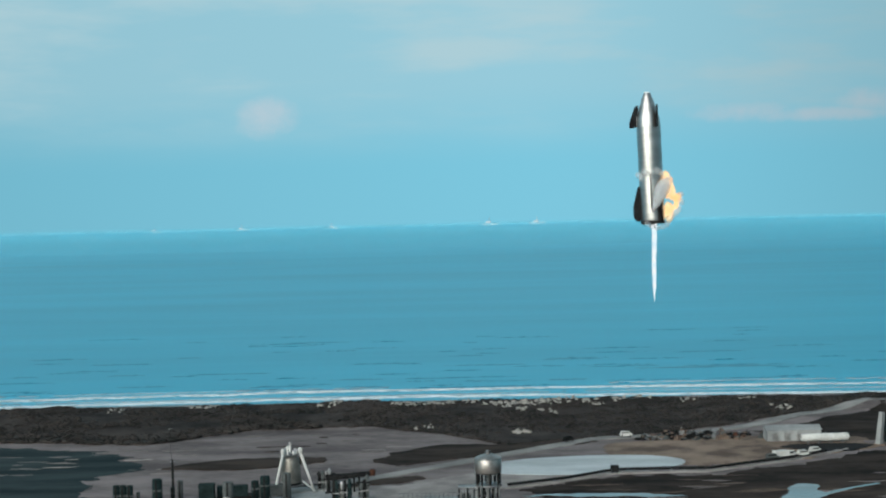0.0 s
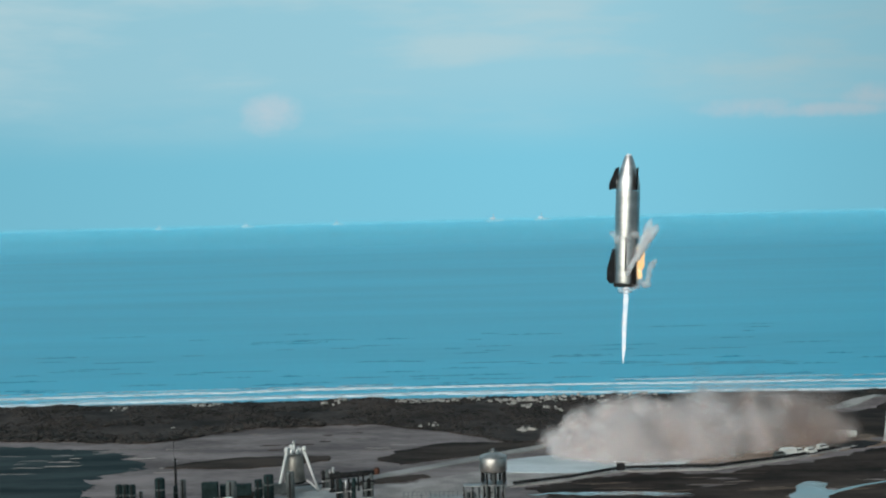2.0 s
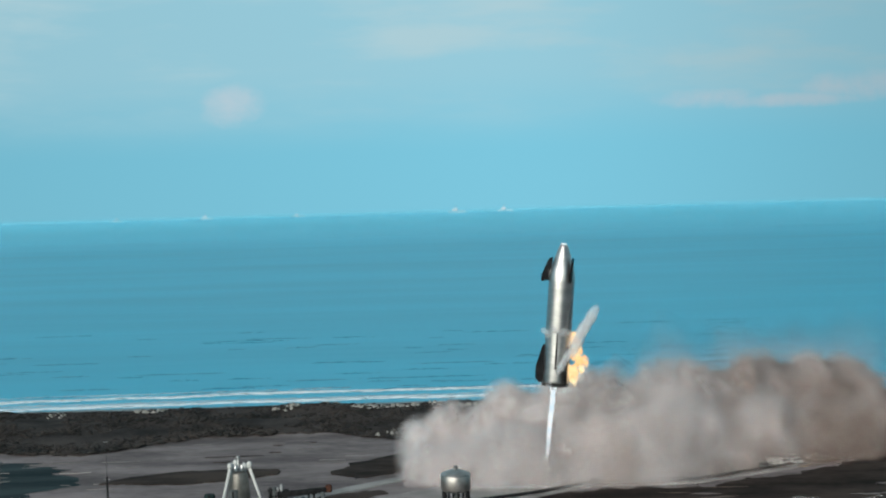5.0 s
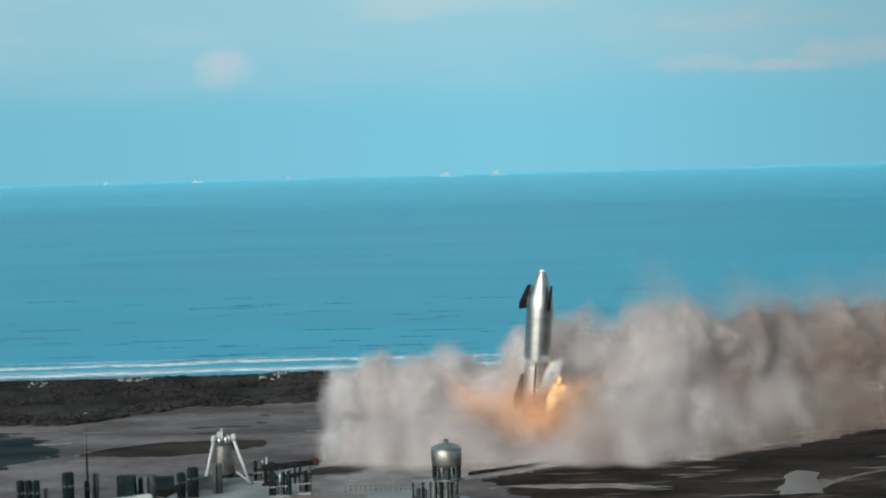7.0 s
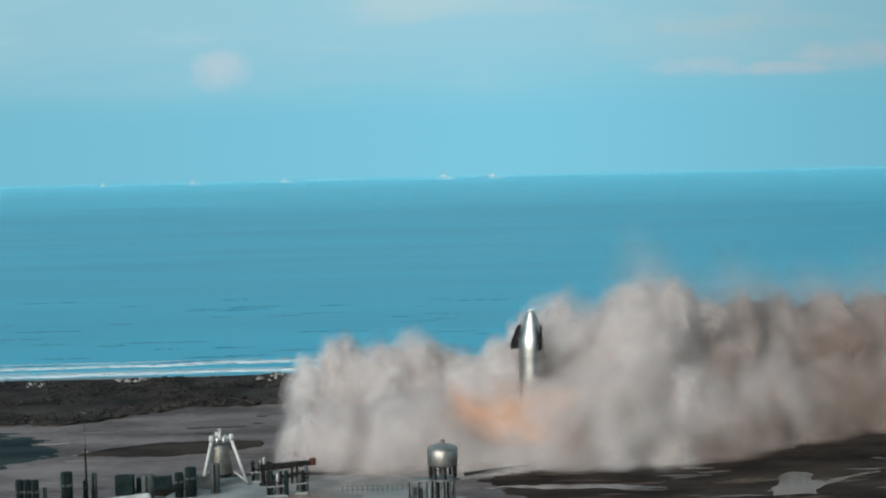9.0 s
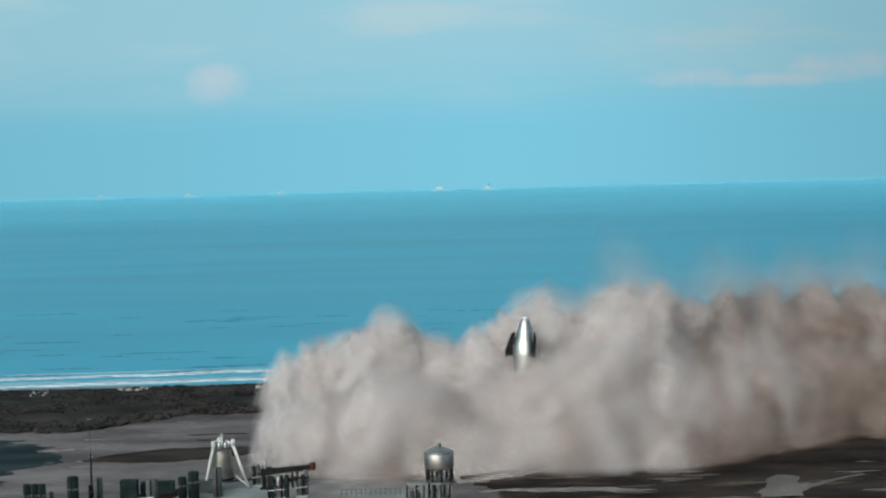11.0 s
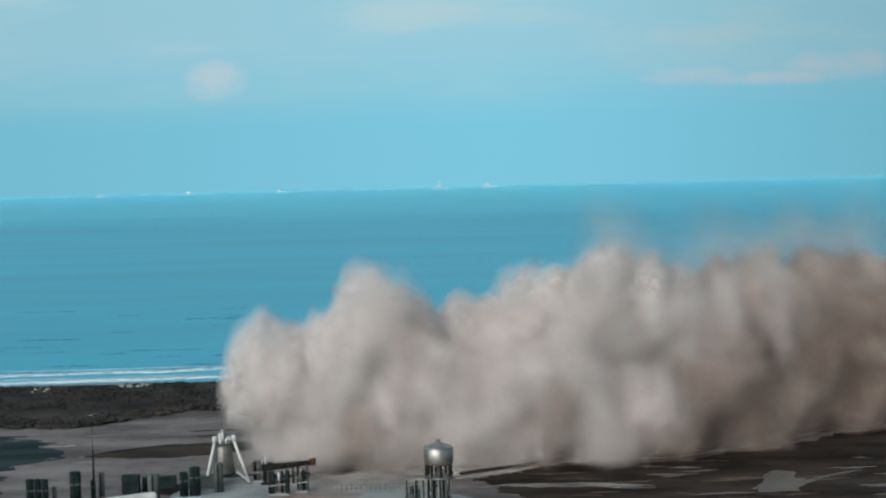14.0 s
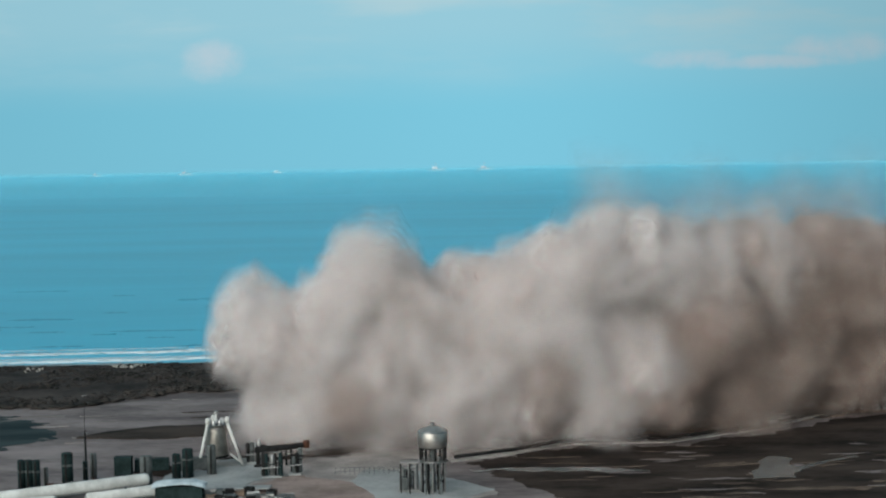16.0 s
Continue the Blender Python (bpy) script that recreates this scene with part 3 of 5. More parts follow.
def build_foam():
    """Lines of surf, each a long low swell of foam with ragged edges and gaps."""
    lines = [((-420, -266, -147, -31, 65, 202, 420), (747, 756, 763, 768, 761, 750, 740), 10.0, 1.1),
             ((-420, -273, -89, 35, 210, 420), (766, 782, 796, 794, 786, 778), 11.0, 0.9),
             ((-300, -180, -60), (797, 802, 808), 5.0, 0.5),
             ((60, 140, 260), (810, 810, 804), 9.0, 0.7),
             ((-420, -200, 60, 300), (758, 770, 777, 762), 9.0, 0.6)]
    for n, (xs, ys, wide, cover) in enumerate(lines):
        verts, faces = [], []
        last = False
        for k in range(int((xs[-1] - xs[0]) / 1.5)):
            x = xs[0] + 1.5 * k
            y = float(np.interp(x, xs, ys)) - 8.0 + 3.0 * noise.noise((x * 0.03, n * 7.0, 0)) + 1.0 * noise.noise((x * 0.15, n * 7.0, 4))
            dens = cover + 0.9 * noise.noise((x * 0.014, n * 3.0, 8.0)) + 0.5 * noise.noise((x * 0.11, n * 3.0, 2.0))
            if dens < 0.25:
                last = False
                continue
            w = wide * (0.35 + 0.55 * min(1.2, dens) + 0.3 * noise.noise((x * 0.3, n, 1.0)))
            h = 0.35 + 0.2 * noise.noise((x * 0.2, n, 5.0))
            b = len(verts)
            verts += [(x, y - w / 2 - noise.noise((x * 0.5, n, 3)), -0.53), (x, y - w / 6, -0.53 + h), (x, y + w / 6, -0.53 + h), (x, y + w / 2 + noise.noise((x * 0.4, n, 6)), -0.53)]
            if last:
                faces += [(b - 4 + i, b + i, b + i + 1, b - 3 + i) for i in range(3)]
            last = True
        me = bpy.data.meshes.new("surf")
        me.from_pydata(verts, [], faces)
        me.materials.append(FOAM if n < 2 else THIN_FOAM)
        me.polygons.foreach_set("use_smooth", [True] * len(faces))
        tagged(new("surf", me), "broken white line of surf along the beach", "surf", "surf lines", "stuff")


build_foam()


def build_sea_haze():
    """Glowing see-through sheets far out, one behind the other, that paint aerial haze on the sea."""
    m = bpy.data.materials.new("painted_sea_haze")
    m.use_nodes = True
    nt = m.node_tree
    nt.nodes.clear()
    N, L = nt.nodes.new, nt.links.new
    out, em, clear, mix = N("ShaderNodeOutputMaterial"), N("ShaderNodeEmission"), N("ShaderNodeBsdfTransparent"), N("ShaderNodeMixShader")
    em.inputs[0].default_value = HAZE_GLOW
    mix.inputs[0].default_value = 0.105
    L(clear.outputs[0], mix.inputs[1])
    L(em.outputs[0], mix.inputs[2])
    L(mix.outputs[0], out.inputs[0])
    # sheet tops follow the camera's sight line to the horizon
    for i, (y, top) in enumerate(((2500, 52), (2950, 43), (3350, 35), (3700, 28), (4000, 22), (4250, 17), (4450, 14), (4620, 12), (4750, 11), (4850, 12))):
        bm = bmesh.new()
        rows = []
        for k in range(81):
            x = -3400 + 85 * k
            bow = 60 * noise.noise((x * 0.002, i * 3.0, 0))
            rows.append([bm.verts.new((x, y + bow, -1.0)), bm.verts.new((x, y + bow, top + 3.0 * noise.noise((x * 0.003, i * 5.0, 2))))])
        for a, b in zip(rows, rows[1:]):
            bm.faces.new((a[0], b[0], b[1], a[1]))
        tagged(part("backdrop", bm, m), "pale glowing sheet that paints haze near the horizon", "mist", kind="structure")


HAZE_GLOW = (0.15, 0.59, 0.78, 1)
build_sea_haze()
WAVES = []


def build_waves():
    """Single swells that stand up before they break."""
    rnd = random.Random(5)
    spots = [(-165, 880, 30, 2.6), (-62, 862, 14, 1.8), (128, 868, 50, 5.0), (140, 876, 34, 3.0), (75, 880, 24, 2.0), (20, 1075, 26, 2.4)]
    for _ in range(90):
        y = 795 + 330 * rnd.random() ** 2.4
        spots.append((rnd.uniform(-310, 70) if rnd.random() < 0.75 else rnd.uniform(70, 260), y, rnd.uniform(6, 30), rnd.uniform(1.4, 3.6)))
    for x, y, half, wide in spots:
        bm = bmesh.new()
        rows = []
        n = 26
        for i in range(n + 1):
            u = -1 + 2 * i / n
            k = (1 - u * u) ** 0.7
            bow = 1.6 * noise.noise((u * 2.2 + x, y, 0.0))
            h = max(0.02, 0.36 + 0.55 * noise.noise((u * 5 + x, y, 3.0))) * k
            rows.append([bm.verts.new((u * half, bow + dy * wide * (0.3 + 0.7 * k), dz * h - 0.1)) for dy, dz in ((-1.0, 0), (-0.25, 0.9), (0.0, 1.15), (0.6, 0.5), (1.4, 0))])
        for r, s in zip(rows, rows[1:]):
            for k in range(4):
                bm.faces.new((r[k], s[k], s[k + 1], r[k + 1]))
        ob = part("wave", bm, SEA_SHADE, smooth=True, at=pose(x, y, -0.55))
        tagged(ob, "low dark swell rolling towards the beach", "wave", "swells off the beach")
        WAVES.append((ob, x, y, rnd.uniform(0.5, 1.1)))


# darker than the open sea: shade of faces and troughs is in the colour
SEA_SHADE = material("shaded_swell_face", (0.001, 0.135, 0.215), (0.003, 0.22, 0.335), 0.4, scale=0.1, stretch=(0.3, 1, 1), fine=0.8)
build_waves()


def build_bushes():
    """Low clumps of dune scrub, uncountable."""
    rnd = random.Random(11)
    ico = bmesh.new()
    bmesh.ops.create_icosphere(ico, subdivisions=1, radius=1.0)
    base = np.array([v.co[:] for v in ico.verts])
    tris = np.array([[v.index for v in f.verts] for f in ico.faces])
    ico.free()
    verts, faces, n = [], [], 0
    lx, ly = [p[0] for p in LOW_EDGE[::-1]], [p[1] for p in LOW_EDGE[::-1]]
    sx, sy = [p[0] for p in SHORE], [p[1] for p in SHORE]
    while n < 9500:
        x = rnd.uniform(-330, 330)
        y0, y1 = float(np.interp(x, lx, ly)), float(np.interp(x, sx, sy)) - 12
        y = rnd.uniform(y0 - 2, y1)
        if noise.noise((x * 0.03, y * 0.05, 7.7)) < -0.28 + rnd.uniform(-0.1, 0.1):
            continue
        edge = 1.6 if y - y0 < 6 and x < -80 else 1.0
        r = rnd.uniform(0.4, 1.15) * edge
        jitter = 1 + 0.35 * np.array([[rnd.uniform(-1, 1)] for _ in base])
        co = base * jitter * np.array([r * rnd.uniform(0.9, 1.7), r, r * rnd.uniform(0.20, 0.48)]) + np.array([x, y, ground_height(x, y) + 0.4 + 0.3 * r])
        verts.append(co)
        faces.append(tris + n * len(base))
        n += 1
    me = bpy.data.meshes.new("dune_scrub")
    me.from_pydata(np.vstack(verts).tolist(), [], np.vstack(faces).tolist())
    me.materials.append(BUSH)
    me.polygons.foreach_set("use_smooth", [True] * len(me.polygons))
    tagged(new("dune_scrub", me), "dense dark dune bushes and dry grass", "bushes", kind="stuff")


build_bushes()


def build_sand_blowouts():
    """Bare pale sand faces among the scrub."""
    spots = [(-150, 722, 6), (-143, 728, 3), (-85, 716, 6), (-82, 722, 3), (-50, 720, 6), (-44, 714, 5), (-36, 722, 6), (-28, 724, 5), (-3, 716, 7), (2, 722, 5),
             (9, 722, 6), (16, 724, 8), (22, 718, 7), (27, 724, 6), (38, 726, 5), (44, 722, 4), (58, 722, 4), (12, 690, 4), (22, 684, 4), (-35, 655, 5), (10, 640, 6),
             (92, 716, 4), (120, 712, 5), (-190, 716, 4), (70, 728, 4), (5, 704, 4), (48, 706, 4), (132, 690, 5), (-14, 728, 5), (-64, 728, 4)]
    rnd = random.Random(3)
    shapes = []
    for k in range(6):
        bm = bmesh.new()
        bmesh.ops.create_icosphere(bm, subdivisions=3, radius=1.0)
        for v in bm.verts:
            n = max(0.2, 0.9 + 1.1 * noise.noise(v.co * 1.7 + Vector((k * 5.0, 0, 0))) + 0.7 * noise.noise(v.co * 4.3 + Vector((0, k * 5.0, 0))))
            v.co = Vector((v.co.x * n, v.co.y * n, v.co.z * n))
        shapes.append(mesh_of("sand_drift", bm, SAND))
    for x, y, r in spots:
        for k in range(8):
            px, py = x + rnd.uniform(-r, r), y - 11 + rnd.uniform(-6, 5)
            w = r * rnd.uniform(0.07, 0.24)
            ob = new("sand_drift", shapes[rnd.randrange(6)])
            ob.scale = (w, w * rnd.uniform(0.5, 1.0), rnd.uniform(0.35, 1.15))
            ob.location = (px, py, ground_height(px, py) + 0.7)
            ob.rotation_euler = (0, rnd.uniform(-0.8, 0.8), rnd.uniform(-0.6, 0.6))
            tagged(ob, "bare pale sand drift among dark scrub", "sand drift", "sand drifts in the dunes")


build_sand_blowouts()

# ---- the rocket ----


def build_rocket():
    ship = empty("rocket", pose(25.7, 535, 0.45), "tall polished steel rocket with black flaps landing upright", "rocket")
    prof = [(4.5 - 0.004 * (i % 2), 1.8 * i) for i in range(21)]
    hull = part("hull", lathe([(4.2, 0.6)] + prof, 64, cap=False), STEEL, ship, "polished steel hull with ring seams", True)
    nose = [(4.5, 36.1), (4.46, 37.5), (4.28, 39.2), (3.9, 41.0), (3.36, 43.0), (2.72, 45.0), (2.06, 47.0), (1.5, 48.5), (1.15, 49.1), (0.6, 49.35), (0.0, 49.4)]
    part("nose_cone", lathe(nose, 64, cap=False), STEEL, ship, "tapered steel nose", True)
    part("nose_frost", lathe([(1.3, 48.95), (1.12, 49.3), (0.6, 49.55), (0.0, 49.62)], 20), FROST, ship, "white frosted tip", True)

    def flap(points, thick, name, side, turn, hinge):
        bm = bmesh.new()
        a = [bm.verts.new((x, -thick / 2, z)) for x, z in points]
        b = [bm.verts.new((x, thick / 2, z)) for x, z in points]
        bm.faces.new(a)
        bm.faces.new(b[::-1])
        for i in range(len(points)):
            j = (i + 1) % len(points)
            bm.faces.new((a[j], a[i], b[i], b[j]))
        bmesh.ops.recalc_face_normals(bm, faces=bm.faces[:])
        bmesh.ops.bevel(bm, geom=bm.edges[:], offset=0.08, segments=1, affect="EDGES")
        ob = part(name, bm, TILE_BLACK, ship, "black wedge shaped flap", False, Matrix.Translation(hinge) @ pose(0, 0, 0, 0, 0, turn))
        if side:
            part("hinge", tube((0.0, 0, points[0][1]), (0.0, 0, points[-1][1]), 0.3), DULL_STEEL, ob)
        return ob

    fore = [(0.0, 36.6), (2.8, 36.0), (2.9, 38.2), (0.5, 44.2), (-0.9, 44.6), (-0.4, 40.5)]
    flap(fore, 0.5, "forward_flap", True, 180, (-4.3, -0.6, 0))
    flap(fore, 0.5, "forward_flap", True, 252, (3.1, -3.45, 0))
    aft = [(0.0, 1.2), (1.7, 1.0), (2.8, 2.6), (2.8, 6.6), (0.9, 13.8), (-0.3, 14.4)]
    flap(aft, 0.6, "aft_flap", True, 180, (-4.4, -0.4, 0))
    flap(aft, 0.6, "aft_flap", True, 262, (3.3, -3.2, 0))
    # raceway, skirt and legs
    part("raceway", box(-0.95, -4.72, 6.0, -0.35, -4.3, 18.6, bevel=0.08), DARK_IRON, ship, "dark cable raceway")
    part("skirt", lathe([(4.56, 0.0), (4.6, 0.3), (4.56, 1.0), (4.52, 1.1), (4.3, 1.1), (4.3, 0.0)], 48), DARK_IRON, ship, "dark skirt band at the foot of the hull", True)
    for i in range(6):
        a = i * math.pi / 3 + 0.3
        part("leg", tube((3.7 * math.cos(a), 3.7 * math.sin(a), 0.9), (4.1 * math.cos(a), 4.1 * math.sin(a), -0.35), 0.22, seg=8), DULL_STEEL, ship)
    for i in range(3):
        a = i * 2 * math.pi / 3 + 0.5
        part("engine_bell", lathe([(0.35, 1.9), (0.45, 1.2), (0.62, 0.5), (0.66, -0.1), (0.60, -0.1), (0.5, 0.6), (0.3, 1.7)], 20, off=(1.3 * math.cos(a), 1.3 * math.sin(a), 0)),
             DARK_IRON, ship, "dark engine bell", True)
    return ship


ROCKET = build_rocket()


def plume_mesh():
    bm = bmesh.new()
    seg, n, length = 14, 40, 30.0
    rings = []
    for i in range(n + 1):
        u = i / n
        r = (0.95 - 0.35 * u) * (1 + 0.10 * math.sin(u * 40) * (1 - u))
        if u > 0.8:
            r *= max(0.04, 1 - (u - 0.8) / 0.2)
        cx = 0.35 * noise.noise((u * 3, 0, 0)) * u
        rings.append([bm.verts.new((cx + r * (1 + 0.16 * noise.noise((k, u * 9, 0))) * math.cos(2 * math.pi * k / seg), r * math.sin(2 * math.pi * k / seg), -u * length)) for k in range(seg)])
    for a, b in zip(rings, rings[1:]):
        for k in range(seg):
            bm.faces.new((a[k], b[k], b[(k + 1) % seg], a[(k + 1) % seg]))
    return bm


EXHAUST = part("exhaust_plume", plume_mesh(), PLUME, ROCKET, "thin blue white exhaust jet", True)


def swell(d, off, lump):
    """Radius of a billow in the direction d."""
    a = 0.5 + noise.noise(d * 1.1 + off) * 0.9
    b = abs(noise.noise(d * 1.9 + off)) * 2.6
    c = abs(noise.noise(d * 4.6 + off)) * 2.2
    return 0.66 + lump * (0.46 * a + 0.40 * b + 0.09 * c)


def puff_mesh(name, seed, mats, sub=4, lump=0.46, shells=(0.80, 0.88, 0.95, 1.02)):
    """A billow of about unit radius: nested uneven skins, thinner towards the outside."""
    balls = {}
    for n in (sub, 3):
        bm = bmesh.new()
        bmesh.ops.create_icosphere(bm, subdivisions=n, radius=1.0)
        balls[n] = ([v.co.normalized() for v in bm.verts], [tuple(v.index for v in f.verts) for f in bm.faces])
        bm.free()
    verts, faces, index = [], [], []
    for k, size in enumerate(shells):
        dirs, tris = balls[sub if k < 4 else 3]
        off = Vector((seed * 3.7 + k * 0.05, seed * 1.3, seed * 2.1 - k * 0.04))
        b = len(verts)
        verts += [tuple(d * (size * swell(d, off, lump))) for d in dirs]
        faces += [tuple(b + i for i in f) for f in tris]
        index += [k] * len(tris)
    me = bpy.data.meshes.new(name)
    me.from_pydata(verts, [], faces)
    for m in mats:
        me.materials.append(m)
    me.polygons.foreach_set("use_smooth", [True] * len(faces))
    me.polygons.foreach_set("material_index", index)
    return me


def build_vapour():
    """White gas that vents from the hull: wisps on the rocket."""
    shapes = [puff_mesh("vapour_puff", 70 + i, VAPOUR_SKINS, 3, 0.55) for i in range(3)]
    rnd = random.Random(8)
    made = []
    for i in range(30):
        u = i / 29
        x, y, z = 0.4 + 10.0 * u + rnd.uniform(-0.5, 0.5) * (0.6 + u), -4.9 - 0.4 * u, 6.0 + 20.0 * u ** 1.2 + rnd.uniform(-0.8, 0.8)
        r = 0.9 + 1.2 * u * rnd.uniform(0.6, 1.3)
        ob = new("vapour_wisp", shapes[i % 3])
        ob.parent, ob.scale = ROCKET, (r * 0.75, r * 0.7, r * 2.0)
        made.append((ob, (x, y, z), u))
    for i in range(7):
        a = -math.pi * (0.12 + 0.8 * i / 6)
        ob = new("vapour_wisp", shapes[i % 3])
        r = rnd.uniform(1.2, 1.9)
        ob.parent, ob.scale = ROCKET, (r * 1.2, r * 0.6, r * rnd.uniform(0.6, 1.3))
        made.append((ob, (4.4 * math.cos(a), 4.4 * math.sin(a), 18.6 + rnd.uniform(-0.7, 0.7)), 0.0))
    for i in range(9):
        ob = new("vapour_wisp", shapes[i % 3])
        r = rnd.uniform(0.9, 1.6)
        ob.parent, ob.scale = ROCKET, (r * 1.1, r, r * 1.2)
        made.append((ob, (5.0 + 5.5 * i / 8, -1.5, 0.8 + 9.0 * (i / 8) ** 2 + rnd.uniform(-0.4, 0.4)), 0.3))
    for i in range(5):
        ob = new("vapour_wisp", shapes[i % 3])
        r = rnd.uniform(0.9, 1.5)
        ob.parent, ob.scale = ROCKET, (r * 1.2, r * 0.8, r)
        made.append((ob, (-2.0 + 1.6 * i, -3.6, -0.6 + rnd.uniform(-0.5, 0.4)), 0.0))
    return made


VAPOUR_WISPS = build_vapour()


def build_fire():
    shapes = [puff_mesh("flame_puff", 90 + i, FLAME_SKINS, 3, 0.6) for i in range(3)]
    rnd = random.Random(14)
    made = []
    for i in range(30):
        z = rnd.uniform(2.5, 18.0)
        x = 4.8 + rnd.uniform(0.2, 5.0) * math.sin((z - 1.0) / 18 * math.pi)
        r = rnd.uniform(0.8, 1.8)
        ob = new("flame", shapes[i % 3])
        ob.parent, ob.scale = ROCKET, (r * 0.8, r * 0.8, r * 1.3)
        made.append((ob, (x, rnd.uniform(-2.5, 0.5), z), (rnd.uniform(-1.5, 1.5), rnd.uniform(-1, 1), 8 + (z - 10) * 0.3)))
    return made


FIRE = build_fire()

# ---- dust ----
DUST_LEFT = ((0.7, 92), (1.0, 52), (1.5, 24), (2.5, 4), (3.5, -9), (4.5, -22), (7.0, -52), (9.0, -64), (12.5, -79), (14.5, -84), (16.0, -85))
DUST_RIGHT = ((0.7, 108), (1.0, 140), (1.5, 142), (2.5, 146), (3.5, 155), (4.5, 165), (7.0, 185), (16.0, 190))
DUST_TOP = {
    0.7: ((90, -3), (100, -2), (110, -3)),
    1.0: ((50, 0), (80, 3), (100, 3), (140, 0)),
    1.5: ((22, 6), (40, 14), (53, 18), (80, 16), (102, 16), (123, 12), (140, 6)),
    2.5: ((0, 7), (15, 16), (40, 23), (55, 24), (75, 20), (105, 20), (130, 17), (150, 11)),
    3.5: ((-11, 8), (0, 22), (8, 26), (37, 35), (61, 34), (75, 27), (108, 31), (134, 29), (160, 25)),
    4.5: ((-22, 8), (-12, 22), (8, 28), (37, 35), (61, 36), (85, 33), (112, 35), (140, 33), (170, 33)),
    7.0: ((-52, 9), (-47, 24), (-24, 35), (7, 31), (36, 44), (64, 49), (93, 43), (116, 42), (142, 43), (190, 44)),
    9.0: ((-64, 9), (-57, 25), (-38, 42), (-13, 38), (18, 36), (34, 51), (66, 57), (99, 48), (146, 47), (190, 48)),
    12.5: ((-76, 34), (-54, 44), (-30, 60), (-12, 53), (10, 46), (24, 57), (40, 63), (60, 60), (88, 54), (123, 58), (153, 60), (190, 61)),
    14.5: ((-82, 46), (-71, 52), (-56, 49), (-26, 69), (-10, 58), (17, 56), (25, 64), (57, 74), (88, 64), (125, 70), (152, 69), (190, 71)),
    16.0: ((-84, 48), (-75, 58), (-53, 54), (-25, 75), (-5, 62), (22, 65), (50, 78), (66, 79), (93, 72), (126, 74), (153, 74), (190, 76)),
}
DUST_PUFFS = []


def build_dust():
    cloud = empty("dust_cloud", pose(0, 535, 0), "billowing pinkish beige dust cloud over the landing pad", "dust cloud")
    skins = (0.70, 0.79, 0.88, 0.97, 1.06, 1.14, 1.22)
    shapes = [puff_mesh("dust_puff", i + 1, DUST_SKINS, 4, 0.36, skins) for i in range(6)]
    brown = [puff_mesh("dust_puff", i + 11, BROWN_SHADE_SKINS, 4, 0.36, skins) for i in range(4)]
    tan = [puff_mesh("dust_puff", i + 21, TAN_SHADE_SKINS, 4, 0.36, skins) for i in range(3)]
    rnd = random.Random(21)
    k = 0
    # layer; share of the height and sizes of its rows
    for layer, levels in ((0, ((1.0, 11, 18), (0.76, 17, 23), (0.48, 17, 22))), (1, ((1.0, 12, 19), (0.70, 15, 21), (0.42, 14, 19)))):
        for row, (lv, small, large) in enumerate(levels):
            across = 21 if row == 0 else 16
            for c in range(across):
                s = (c + rnd.uniform(-0.4, 0.4) + (0.5, 0.95, 0.2)[row]) / across
                mesh = shapes[k % 6]
                # right side gets the shade-coloured skins, darkest in its lower rows
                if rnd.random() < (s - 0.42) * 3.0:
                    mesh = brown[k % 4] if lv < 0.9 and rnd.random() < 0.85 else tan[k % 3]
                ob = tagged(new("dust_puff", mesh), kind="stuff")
                k += 1
                r = rnd.uniform(small, large)
                ob.parent, ob.scale = cloud, (r * rnd.uniform(1.1, 1.5), r * 0.9, r * rnd.uniform(0.85, 1.1))
                DUST_PUFFS.append((ob, layer, min(1, max(0, s)), lv * rnd.uniform(0.86, 1.02), rnd.uniform(-5, 5), r,
                                   [rnd.uniform(-180, 180) for _ in range(3)], rnd.uniform(-5, 5)))
    for s, dz in ((0.37, 1.0), (0.405, 1.02), (0.44, 1.0)):
        ob = tagged(new("dust_puff", shapes[k % 6]), kind="stuff")
        k += 1
        ob.parent, ob.scale = cloud, (17, 12, 15)
        DUST_PUFFS.append((ob, 1, s, dz, -3.0, 15.0, [rnd.uniform(-180, 180) for _ in range(3)], 3.0))
    haze = [puff_mesh("dust_haze", i + 31, HAZE_SKINS, 3, 0.24, (0.45, 0.58, 0.71, 0.84, 0.96, 1.07, 1.18, 1.29)) for i in range(3)]
    for i in range(16):
        s, lift = 0.50 + 0.5 * (i % 8 + 0.5) / 8, (1.08, 1.24)[i // 8] + rnd.uniform(-0.06, 0.06)
        ob = tagged(new("dust_haze", haze[i % 3]), kind="stuff")
        r = rnd.uniform(15, 21)
        ob.parent, ob.scale = cloud, (r * 1.7, r, r * 0.9)
        ob["label"] = "thin veil of drifting dust"
        DUST_PUFFS.append((ob, 0, s, lift, 6.0, r, [rnd.uniform(-180, 180) for _ in range(3)], 3.0))
    # thin veils added before the thick of it; pale ones lighten its shaded creases
    veil = [puff_mesh("dust_veil", i + 41, VEIL_SKINS, 3, 0.32, (0.62, 0.74, 0.86, 0.97, 1.08, 1.18)) for i in range(3)]
    # mostly right-hand veils: soil brown with the shade painted into the colour
    dim = [puff_mesh("dust_veil", i + 61, BROWN_SHADE_VEILS, 3, 0.32, (0.62, 0.74, 0.86, 0.97, 1.08, 1.18)) for i in range(3)]
    for i in range(42):
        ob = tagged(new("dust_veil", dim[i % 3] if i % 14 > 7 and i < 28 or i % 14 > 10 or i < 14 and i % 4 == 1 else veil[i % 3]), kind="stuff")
        r = rnd.uniform(15, 21)
